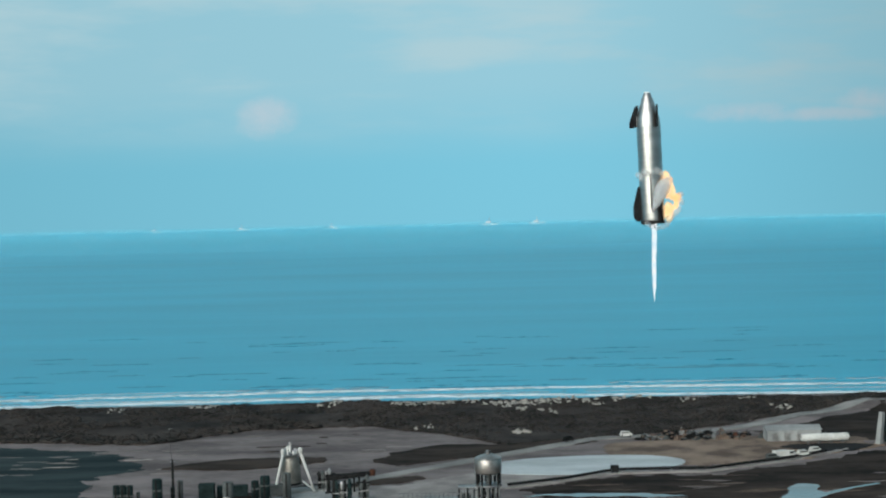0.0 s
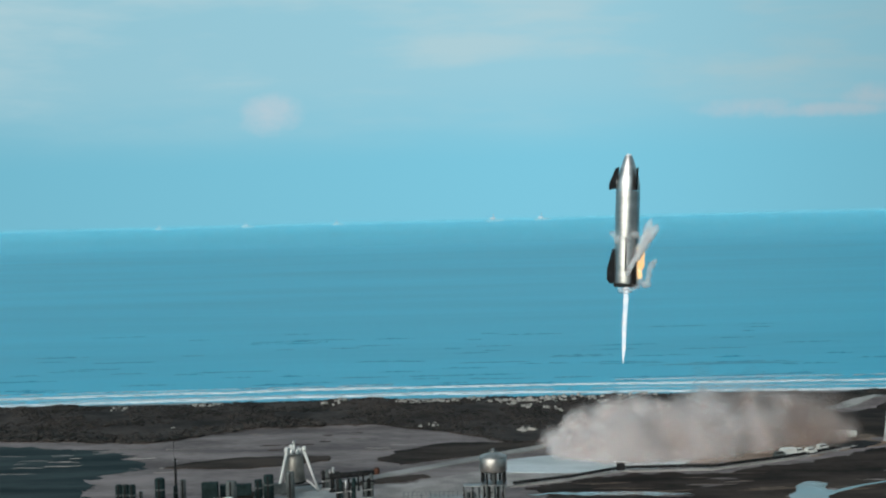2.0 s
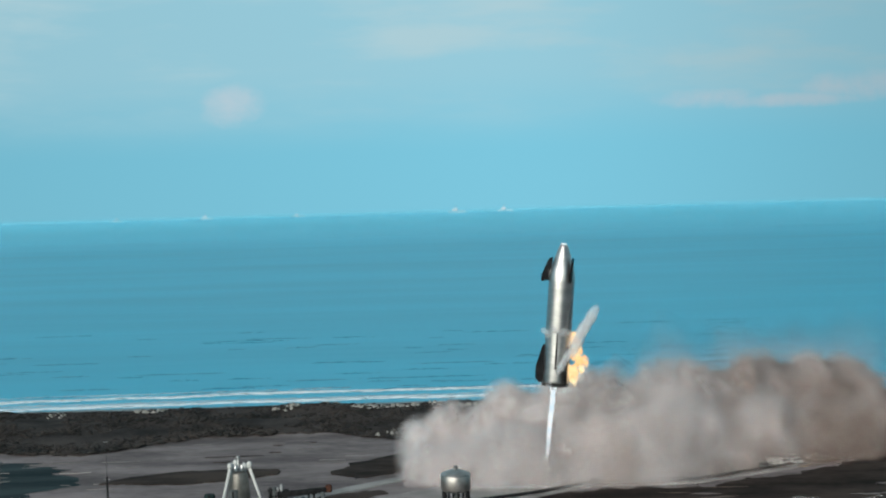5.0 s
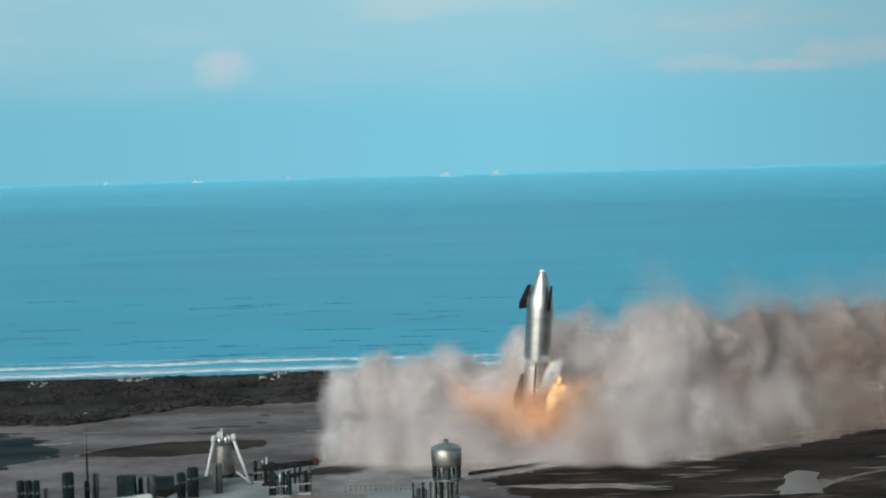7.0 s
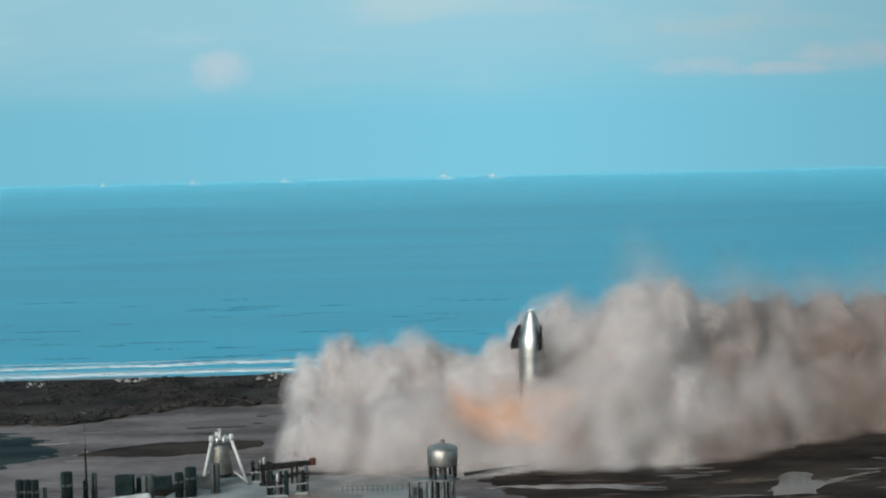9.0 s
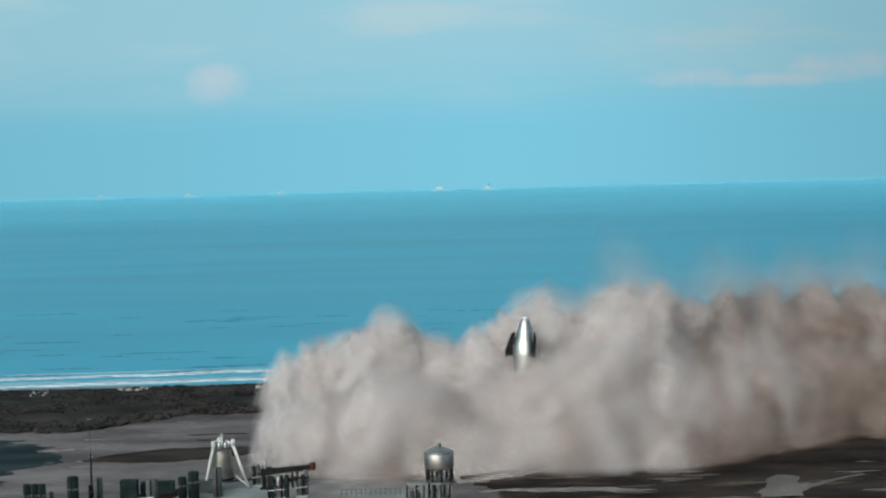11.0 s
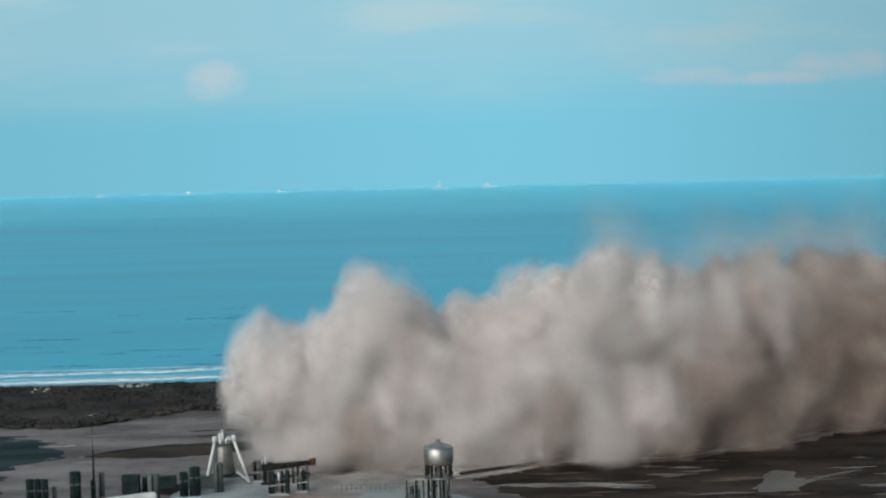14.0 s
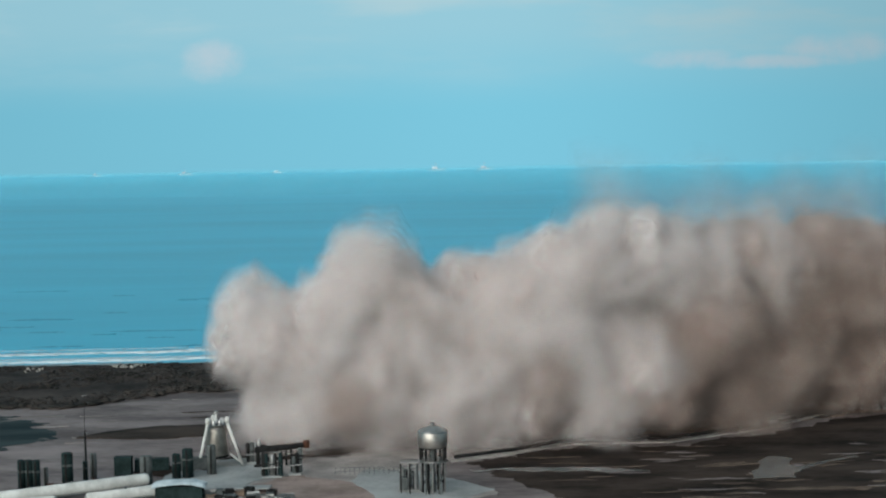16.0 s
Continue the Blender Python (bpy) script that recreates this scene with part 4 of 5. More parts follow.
        ob.parent, ob.scale = cloud, (r * 1.7, r * 0.65, r)
        DUST_PUFFS.append((ob, 1, (i % 14 + 0.5) / 14, (0.45, 0.72, 0.98)[i // 14] + rnd.uniform(-0.08, 0.04), -10.0, r, [rnd.uniform(-180, 180) for _ in range(3)], 3.0))
    for i in range(4):
        ob = tagged(new("dust_veil", veil[i % 3]), kind="stuff")
        ob.parent, ob.scale = cloud, (22, 9, 15)
        DUST_PUFFS.append((ob, 1, 0.37 + 0.04 * i, 1.28, -8.0, 15.0, [rnd.uniform(-180, 180) for _ in range(3)], 3.0))
    return cloud


GLOWS = []


def build_glow():
    """Glowing skins that paint the fire's orange light into the dust under the hull."""
    shapes = [puff_mesh("fire_glow", 51 + i, GLOW_SKINS, 3, 0.30, (0.45, 0.60, 0.75, 0.90, 1.05, 1.20, 1.35)) for i in range(2)]
    fire = empty("firelight_glow", pose(25.7, 535, 0), "orange firelight painted as a glow in the dust under the rocket", "fire")
    rnd = random.Random(6)
    for i, (x, y, z, r) in enumerate(((0, -16, 14, 10), (-7, -15, 19, 11), (-17, -14, 18, 11), (8, -14, 17, 9), (1, -17, 10, 8), (-24, -13, 20, 8), (12, -12, 22, 8), (-9, -16, 13, 9), (1, -17, 13, 5), (0, -17, 16, 6))):
        ob = new("flame", shapes[i % 2])
        ob.parent, ob.scale = fire, (r * 1.4, r * 0.6, r * 1.15)
        GLOWS.append((ob, (x, y, z), r, rnd.uniform(-180, 180)))


build_glow()
DUST_CLOUD = build_dust()

# ---- works beside the pad ----


def build_hopper():
    hop = empty("test_hopper", pose(-75.8, 500, 0.35), "squat tarnished steel test vehicle on three splayed legs", "test vehicle")
    part("body", lathe([(3.75, 3.2), (3.8, 3.6), (3.0, 11.6), (2.8, 12.4), (2.2, 13.0), (1.4, 13.3), (0.0, 13.4)], 48), GOLD_STEEL, hop, "tarnished steel drum", True)
    part("base_ring", lathe([(3.65, 2.9), (3.85, 3.2), (3.84, 3.7)], 48), DARK_IRON, hop, "", True)
    for i in range(3):
        a = math.radians(-128 + 120 * i)
        c, s = math.cos(a), math.sin(a)
        leg = part("leg", tube((3.4 * c, 3.4 * s, 15.2), (8.6 * c, 8.6 * s, 0.2), 0.5, r2=0.42, seg=14), WHITE_PAINT, hop, "pale steel strut", True)
        part("tie", tube((3.9 * c, 3.9 * s, 13.6), (3.9 * math.cos(a + 2.094), 3.9 * math.sin(a + 2.094), 13.6), 0.22), DULL_STEEL, hop)
        part("foot", lathe([(1.1, 0.0), (1.1, 0.25), (0.5, 0.5)], 16, off=(8.6 * c, 8.6 * s, 0)), DULL_STEEL, leg)
        part("brace", tube((8.3 * c, 8.3 * s, 1.0), (4.4 * c, 4.4 * s, 4.0), 0.3), WHITE_PAINT, leg)
        part("fairing", lathe([(0.6, 14.2), (0.8, 14.8), (0.75, 15.8), (0.35, 16.2)], 16, off=(3.7 * c, 3.7 * s, 0)), WHITE_PAINT, hop, "", True)
    for i in range(7):
        a = i * 2 * math.pi / 7
        part("gas_bottle", lathe([(0.0, 13.4), (0.55, 13.7), (0.6, 15.0), (0.4, 15.5), (0.0, 15.7)], 14, off=(2.4 * math.cos(a), 2.4 * math.sin(a), 0)), STEEL, hop, "", True)
    part("mast", tube((0, 0, 14.2), (0, 0, 17.4), 0.35), WHITE_PAINT, hop)
    part("mast_cap", lathe([(0.5, 17.2), (0.7, 17.6), (0.4, 18.0), (0.0, 18.1)], 12), STEEL, hop, "", True)
    return hop


build_hopper()


def build_water_tank():
    tank = empty("water_tank", pose(-4.6, 457, 0.35), "steel water tank raised on a dark iron frame", "water tank")
    tank.scale = (0.95, 0.95, 0.95)
    part("vessel", lathe([(3.8, 14.2), (4.5, 14.6), (4.65, 15.0), (4.65, 19.5), (4.5, 19.75), (3.2, 20.35), (1.7, 20.85), (0.8, 21.05), (0.0, 21.1)], 40), TANK_STEEL, tank, "bright steel drum with domed lid", True)
    part("rim", lathe([(4.66, 19.2), (4.82, 19.3), (4.82, 19.5), (4.66, 19.6)], 40, cap=False), DULL_STEEL, tank, "", True)
    part("hatch", lathe([(0.75, 20.95), (0.75, 22.0), (0.6, 22.15), (0.0, 22.2)], 14), DULL_STEEL, tank)
    for i in range(8):
        a = i * math.pi / 4 + 0.2
        c, s = 4.0 * math.cos(a), 4.0 * math.sin(a)
        part("post", tube((c, s, 10.4), (c, s, 15.2), 0.42), DARK_IRON, tank)
    part("platform", lathe([(4.7, 10.0), (4.7, 10.5)], 32), DULL_STEEL, tank)
    part("walkway", box(-10.5, -2.2, 9.6, -4.4, 1.6, 9.9, bevel=0.04), DULL_STEEL, tank)
    for x in (-10.2, -7.4):
        part("walkway_post", tube((x, -1.9, 0), (x, -1.9, 9.6), 0.2, seg=8), DARK_IRON, tank)
    for z in (10.5, 11.0):
        part("walkway_rail", tube((-10.5, -2.1, z), (-4.6, -2.1, z), 0.06, seg=6), GREY_PAINT, tank)
    for i in range(5):
        a = -2.7 + 0.55 * i
        part("down_pipe", tube((4.2 * math.cos(a), 4.2 * math.sin(a), 0), (4.2 * math.cos(a), 4.2 * math.sin(a), 10.0), 0.28, seg=8), (DULL_STEEL, GREY_PAINT)[i % 2], tank)
    for i in range(6):
        a = i * math.pi / 3 + 0.1
        c, s = 3.4 * math.cos(a), 3.4 * math.sin(a)
        part("lower_post", tube((c, s, 0), (c, s, 10.1), 0.4), DARK_IRON, tank)
        a2 = a + math.pi / 3
        part("brace", tube((c, s, 1.0), (3.4 * math.cos(a2), 3.4 * math.sin(a2), 9.2), 0.14, seg=6), DARK_IRON, tank)
    part("riser", tube((0, 0, 0), (0, 0, 14.4), 0.7, seg=16), GREY_PAINT, tank, "pale riser pipe", True)
    return tank


build_water_tank()


def build_pump_skid():
    skid = empty("pump_skid", pose(-12.0, 460, 0.35), "dark cluster of pumps and upright pipes", "pump skid")
    rnd = random.Random(2)
    part("base", box(-3.2, -3.0, 0, 3.2, 3.0, 0.5, bevel=0.05), DULL_STEEL, skid)
    for i in range(9):
        x, y, h = -2.6 + 0.65 * i, rnd.uniform(-2, 2), rnd.uniform(5.0, 8.4)
        part("pipe", tube((x, y, 0.4), (x, y, h), rnd.uniform(0.2, 0.4)), (DARK_IRON, DULL_STEEL, GREY_PAINT)[i % 3], skid)
    part("manifold", tube((-3.0, 0, 6.2), (7.5, 0, 8.0), 0.3), DULL_STEEL, skid)
    part("cabinet", box(-2.8, -2.6, 0.5, -0.4, -1.0, 4.4, bevel=0.06), GREY_PAINT, skid, "grey control cabinet")
    return skid


build_pump_skid()


def silo(x, y, r, h, mat, label):
    ob = empty("storage_tank", pose(x, y, 0.1), label, "storage tank", "upright tanks in the works yard")
    part("shell", lathe([(r, 0), (r, h - 0.4), (r * 0.85, h), (0.0, h + 0.15)], 24), mat, ob, "", True)
    part("band", lathe([(r + 0.02, h * 0.62), (r + 0.1, h * 0.64), (r + 0.1, h * 0.67), (r + 0.02, h * 0.69)], 24, cap=False), GREY_PAINT, ob, "", True)
    part("base_ring", lathe([(r + 0.15, 0), (r + 0.15, 0.35), (r, 0.4)], 24), DULL_STEEL, ob)
    part("ladder", box(-0.25, -r - 0.25, 0.5, 0.25, -r - 0.05, h), DARK_IRON, ob)


for x, y, r, h, mat, label in (
        (-130.6, 466, 1.15, 10.2, GREEN_PAINT, "dark green upright storage tank"), (-128.3, 466, 1.15, 10.2, GREEN_PAINT, "dark green upright storage tank"),
        (-126.0, 466, 1.15, 10.1, GREEN_PAINT, "dark green upright storage tank"), (-123.4, 467, 0.7, 7.6, GREY_PAINT, "slim grey upright tank"),
        (-118.0, 472, 1.75, 11.0, GREEN_PAINT, "wide dark green upright storage tank"),
        (-112.2, 482, 1.0, 8.6, GREY_PAINT, "slim grey upright tank"), (-114.6, 481, 0.8, 6.5, GREEN_PAINT, "slim dark green upright tank"),
        (-94.0, 474, 1.85, 9.2, GREY_PAINT, "grey green upright storage tank"),
        (-86.0, 482, 1.35, 8.0, GREEN_PAINT, "dark green upright storage tank"), (-82.6, 483, 1.75, 9.4, GREEN_PAINT, "wide dark green upright storage tank"),
        (-75.6, 487, 1.45, 9.6, GREY_PAINT, "grey upright storage tank beside the test vehicle")):
    silo(x, y, r, h, mat, label)


def build_mast(x, y, h, r):
    ob = empty("lamp_mast", pose(x, y, 0.1), "thin dark mast standing in the works yard", "mast")
    part("pole", tube((0, 0, 0), (0, 0, h), r, r2=r * 0.7), DARK_IRON, ob)
    part("foot", lathe([(r * 2.2, 0), (r * 2.2, 0.4), (r, 0.6)], 12), DULL_STEEL, ob)
    part("bracket", tube((-0.8, 0, h - 0.8), (0.8, 0, h - 0.8), 0.1), DULL_STEEL, ob)


build_mast(-115.0, 484, 15.6, 0.42)
build_mast(-120, 505, 24.0, 0.10)


def container(x, y, length, width, h, mat, label, turn=0.0, name="container", category="container"):
    ob = empty(name, pose(x, y, 0.35, 0, 0, turn), label, category, "boxes in the yard")
    part("box", box(-length / 2, -width / 2, 0.15, length / 2, width / 2, h, bevel=0.08), mat, ob)
    for i in range(max(2, int(length / 1.6))):
        xx = -length / 2 + (i + 0.5) * length / max(2, int(length / 1.6))
        part("rib", box(xx - 0.12, -width / 2 - 0.07, 0.3, xx + 0.12, -width / 2 - 0.003, h - 0.2), mat, ob)
    part("sill", box(-length / 2 - 0.05, -width / 2 - 0.05, 0, length / 2 + 0.05, width / 2 + 0.05, 0.145), DARK_IRON, ob)


container(-104, 488, 5.5, 3.0, 6.0, GREEN_PAINT, "dark green square tank in the yard")
container(-96, 494, 11, 3.0, 4.0, GREEN_PAINT, "long dark green container", 8)
container(-83, 494, 10, 3.0, 4.0, GREY_PAINT, "grey green container beside the tanks", 8)
container(-80.5, 456, 14, 5.0, 3.6, GREEN_PAINT, "dark green tank box under a pale cover")


def build_cover():
    bm = bmesh.new()
    bmesh.ops.create_grid(bm, x_segments=24, y_segments=10, size=1.0)
    for v in bm.verts:
        x, y = v.co.x, v.co.y
        v.co = Vector((x * 8.0, y * 3.4, 4.4 - 1.2 * abs(x) ** 3 - 0.8 * y * y + 0.5 * noise.noise((x * 3, y * 3, 1))))
    bmesh.ops.solidify(bm, geom=bm.faces[:], thickness=0.12)
    tagged(part("tarpaulin", bm, TARP, smooth=True, at=pose(-80.5, 456, 1.2)), "pale blue tarpaulin draped over a dark box", "tarpaulin")


build_cover()


def lying_tank(x0, y0, x1, y1, r, label):
    a, b = Vector((x0, y0, r + 0.9)), Vector((x1, y1, r + 0.9))
    mid = (a + b) / 2
    length = (b - a).length
    ob = empty("lying_tank", pose(mid.x, mid.y, 0.2, 0, 0, math.degrees(math.atan2(y1 - y0, x1 - x0))), label, "tank", "lying white tanks")
    prof = [(0.0, -length / 2 - 0.7), (r * 0.6, -length / 2 - 0.5), (r * 0.92, -length / 2), (r, -length / 2 + 0.5), (r, length / 2 - 0.5), (r * 0.92, length / 2), (r * 0.6, length / 2 + 0.5), (0.0, length / 2 + 0.7)]
    bm = lathe(prof, 28)
    bmesh.ops.rotate(bm, verts=bm.verts[:], cent=(0, 0, 0), matrix=Matrix.Rotation(math.pi / 2, 3, "Y"))
    bmesh.ops.translate(bm, verts=bm.verts[:], vec=(0, 0, r + 0.7))
    part("shell", bm, WHITE_PAINT, ob, "", True)
    for i in range(4):
        xx = -length / 2 + length * (i + 0.5) / 4
        part("saddle", box(xx - 0.3, -r * 0.8, 0, xx + 0.3, r * 0.8, 1.2), DULL_STEEL, ob)
    part("hatch", tube((0, 0, 2 * r + 0.6), (0, 0, 2 * r + 1.1), 0.45), DULL_STEEL, ob)


lying_tank(-134, 447, -93, 470, 1.9, "long white cylindrical tank lying on saddles")
lying_tank(-106, 446, -85.5, 457, 1.7, "shorter white cylindrical tank lying on saddles")
lying_tank(-150, 438, -116, 448, 1.2, "white pipe section lying in the yard")


def build_cluster(x, y, count, wide, label, seed):
    ob = empty("valve_cluster", pose(x, y, 0.3), label, "valve cluster", "valve clusters")
    rnd = random.Random(seed)
    part("plinth", box(-wide / 2, -2.2, 0, wide / 2, 2.2, 0.5, bevel=0.06), CONCRETE, ob)
    for i in range(count):
        xx, yy, h = -wide / 2 + (i + 0.5) * wide / count, rnd.uniform(-1.4, 1.4), rnd.uniform(5.2, 8.4)
        r = rnd.uniform(0.35, 0.85)
        mat = (DARK_IRON, GREEN_PAINT, DARK_IRON, GREEN_PAINT, DARK_IRON, DULL_STEEL, GREY_PAINT)[rnd.randrange(7)]
        v = part("vessel", lathe([(r * 0.8, 0.5), (r, 0.9), (r, h - 0.6), (r * 0.6, h), (0.0, h + 0.1)], 14, off=(xx, yy, 0)), mat, ob, "", True)
        part("flange", lathe([(r + 0.15, h * 0.55), (r + 0.15, h * 0.6)], 14, off=(xx, yy, 0)), DARK_IRON, v)
    part("beam", box(-wide / 2 - 0.4, -0.4, 5.6, wide / 2 + 0.6, 0.4, 6.2, bevel=0.06), DARK_IRON, ob)
    part("rail", tube((-wide / 2, -1.6, 3.0), (wide / 2, -1.6, 3.4), 0.22), DULL_STEEL, ob)


build_cluster(-55.6, 482, 7, 6.4, "dark cluster of upright valves and vessels", 1)
build_cluster(-48.6, 485, 4, 3.8, "small dark cluster of upright valves", 2)
build_cluster(-63.5, 503, 5, 6.0, "dark cluster of upright valves and vessels", 3)


def build_boom():
    crane = empty("boom_crane", pose(-62, 497, 0.2), "dark boom crane with a rusty red end", "crane")
    part("pedestal", lathe([(1.4, 0), (1.4, 0.6), (0.7, 0.9), (0.6, 5.6), (0.9, 6.4)], 16), DARK_IRON, crane)
    part("boom", tube((-1.0, 0, 5.6), (15, 3, 6.4), 1.1, r2=0.9), DARK_IRON, crane)
    part("coupling", lathe([(1.0, 0), (1.1, 0.5), (1.1, 1.9), (0.9, 2.3)], 16, off=(15.5, 3, 5.6)), RUST, crane, "rusty red coupling")
    part("prop", tube((9, 1.8, 0), (9, 1.8, 7.2), 0.35), DARK_IRON, crane)


build_boom()


def build_foreground():
    """Low slabs, crates and pipes at the near edge of the yard."""
    slab = empty("loading_deck", pose(-62, 462, 0.3), "low pale loading deck with clutter around it", "deck")
    part("deck", box(-9, -2.2, 1.0, 8, 2.2, 1.5, bevel=0.06), CONCRETE, slab)
    for x in (-8, -3, 2, 7):
        part("leg", box(x - 0.3, -1.8, 0, x + 0.3, 1.8, 0.997), DARK_IRON, slab)
    rnd = random.Random(17)
    for i in range(22):
        x, y = rnd.uniform(-72, -46), rnd.uniform(446, 457)
        w, h = rnd.uniform(0.7, 1.8), rnd.uniform(0.9, 2.6)
        ob = empty("crate", pose(x, y, 0.3, 0, 0, rnd.uniform(-30, 30)), rnd.choice(("weathered crate standing in the yard", "dark machine crate standing in the yard")), "crate", "crates in the yard")
        mat = rnd.choice((WHITE_PAINT, DARK_IRON, GREY_PAINT, DARK_IRON, DIRT, DULL_STEEL))
        part("box", box(-w, -0.9, 0.12, w, 0.9, h, bevel=0.07), mat, ob)
        part("lid", box(-w - 0.06, -0.96, h + 0.003, w + 0.06, 0.96, h + 0.14), rnd.choice((mat, GREY_PAINT)), ob)
        part("skid", box(-w * 0.9, -0.7, 0, w * 0.9, 0.7, 0.117), DARK_IRON, ob)
    for i in range(10):
        x, y = rnd.uniform(-134, -96), rnd.uniform(462, 474) + 0.0
        y = 447 + (x + 134) * 0.56 + rnd.uniform(5, 9)
        h = rnd.uniform(1.2, 3.4)
        ob = empty("machine_box", pose(x, y, 0.2), "small pale machine box between the tanks", "machine box", "machine boxes")
        part("box", box(-0.9, -0.7, 0.1, 0.9, 0.7, h, bevel=0.06), rnd.choice((WHITE_PAINT, GREY_PAINT, DARK_IRON, RUST)), ob)
        part("foot", box(-0.95, -0.75, 0, 0.95, 0.75, 0.097), DARK_IRON, ob)


build_foreground()


def build_fence():
    fence = empty("fence", pose(-36, 484, 0.2), "light wire fence on thin posts", "fence")
    for i in range(16):
        x = i * 1.55
        part("post", tube((x, 0, 0), (x, 0, 2.2), 0.09, seg=6), GREY_PAINT, fence)
    for z in (0.9, 2.1):
        part("rail", tube((0, 0, z), (23.3, 0, z), 0.05, seg=6), GREY_PAINT, fence)


build_fence()


def build_pipeline():
    pts = [(2, 503), (23, 514), (42, 529), (60, 530), (77, 529), (112, 549), (128, 562)]
    line = empty("pipeline", pose(0, 0, 0.3), "black pipeline on low sleepers beside the track", "pipeline")
    for a, b in zip(pts, pts[1:]):
        part("pipe", tube((*a, 0.9), (*b, 0.9), 0.55), DARK_IRON, line)
        for k in (0.2, 0.5, 0.8):
            x, y = a[0] + (b[0] - a[0]) * k, a[1] + (b[1] - a[1]) * k
            part("sleeper", box(x - 0.3, y - 0.9, 0, x + 0.3, y + 0.9, 0.5), CONCRETE, line)
    hub = part("valve_box", box(40.6, 526.5, 0.1, 43.6, 529.5, 2.6, bevel=0.1), DARK_IRON, line)
    return hub


build_pipeline()


def build_far_works():
    # white halls, lying tank and black ground patch
    hall = empty("storage_hall", pose(121, 596, 0.2), "long low pale grey storage hall", "hall")
    part("wall", box(-11, -5, 0, 11, 5, 4.6, bevel=0.1), CONCRETE, hall)
    bm = bmesh.new()
    for x in (-11.4, 11.4):
        for y, z in ((-5.4, 4.603), (0, 6.2), (5.4, 4.603)):
            bm.verts.new((x, y, z))
    bm.verts.ensure_lookup_table()
    v = bm.verts
    for f in ((0, 1, 4, 3), (1, 2, 5, 4), (0, 2, 1), (3, 4, 5), (0, 3, 5, 2)):
        bm.faces.new([v[i] for i in f])
    bmesh.ops.recalc_face_normals(bm, faces=bm.faces[:])
    part("roof", bm, CONCRETE, hall)
    for i in range(4):
        part("door", box(-9 + i * 5, -5.12, 0, -6.4 + i * 5, -5.003, 3.4), DULL_STEEL, hall)
    lying_tank(123, 585, 142, 587, 1.6, "white cylindrical tank lying by the hall")
    # added black patch for the dark area below the tank
    patch("black_patch", [(113, 577), (118, 583), (132, 584), (145, 583), (150, 577), (140, 566), (127, 563)], DARK_IRON, 0.5, "flat black patch on the ground below the tank", "pit", 0.8, step=3.0)
    rnd = random.Random(4)
    for i in range(70):
        x, y = rnd.uniform(58, 116), rnd.uniform(599, 613)
        h = rnd.uniform(1.0, 3.6) if 70 < x < 104 else rnd.uniform(0.6, 1.8)
        ob = empty("scrap_stack", pose(x, y, 0.1, 0, 0, rnd.uniform(0, 90)), "rusty and dark stacked equipment by the road", "equipment", "equipment by the road")
        w = rnd.uniform(0.6, 2.6)
        mat = rnd.choice((RUST, DARK_IRON, DARK_IRON, DARK_IRON, GREY_PAINT, DIRT, DULL_STEEL))
        part("frame", box(-w, -1.0, 0, w, 1.0, h * 0.6, bevel=0.1), mat, ob)
        part("mast", tube((w * 0.3, 0, h * 0.6), (w * rnd.uniform(-0.4, 1.2), 0.2, h), 0.16, seg=8), mat, ob)
        part("top", box(-w * 0.6, -0.7, h * 0.6 + 0.003, w * 0.2, 0.7, h * 0.8, bevel=0.06), rnd.choice((mat, DIRT, GREY_PAINT)), ob)
    # launch stand pillars at the end of the site
    stand = empty("launch_stand", pose(155.5, 578, 0.1), "tall pale launch stand with heavy pillars", "launch stand")
    for x, lean in ((-3.0, 1.4), (1.8, 0.4), (6.4, -0.6), (10.6, -1.4)):
        part("pillar", tube((x, 0, 0), (x + lean, 0, 13.4), 1.55, r2=1.25, seg=4), CONCRETE, stand)
        part("footing", box(x - 1.9, -1.9, 0, x + 1.9, 1.9, 0.6, bevel=0.1), DIRT, stand)
    for z in (4.0, 8.6):
        part("cross_beam", box(-2.0, 0.4, z, 10.0, 1.0, z + 1.3, bevel=0.06), DARK_IRON, stand)
    part("panel", box(-0.6, 0.9, 1.0, 9.0, 1.2, 11.6), GREEN_PAINT, stand)


build_far_works()


def build_van(x, y, turn, mat, label):
    van = empty("van", pose(x, y, 0.65, 0, 0, turn), label, "van", "parked vehicles")
    part("body", box(-2.6, -1.0, 0.45, 2.6, 1.0, 1.5, bevel=0.15), mat, van)
    part("cab", box(-2.3, -0.95, 1.5, 1.6, 0.95, 2.4, bevel=0.2), mat, van)
    part("windscreen", box(1.52, -0.8, 1.6, 1.66, 0.8, 2.2), DARK_IRON, van)
    part("side_window", box(-1.8, -0.99, 1.65, 1.2, -0.93, 2.15), DARK_IRON, van)
    for sx in (-1.7, 1.7):
        for sy in (-0.95, 0.95):
            wheel = part("wheel", tube((sx, sy - 0.12, 0.42), (sx, sy + 0.12, 0.42), 0.42, seg=16), DARK_IRON, van)
            part("rim", tube((sx, sy - 0.14, 0.42), (sx, sy + 0.14, 0.42), 0.22, seg=12), DULL_STEEL, wheel)


for x, y, turn, mat, label in ((112, 552, 25, WHITE_PAINT, "white van parked on dirt by the track"), (123, 560, 30, WHITE_PAINT, "white van parked on dirt by the track"),
                               (104, 546, 10, GREY_PAINT, "grey pickup van parked by the track"), (117, 553, 28, WHITE_PAINT, "white van parked on dirt by the track"),
                               (53, 608, 5, WHITE_PAINT, "white van driving stopped on the highway"), (28, 598, 42, DARK_IRON, "dark van stopped on the highway")):
    build_van(x, y, turn, mat, label)
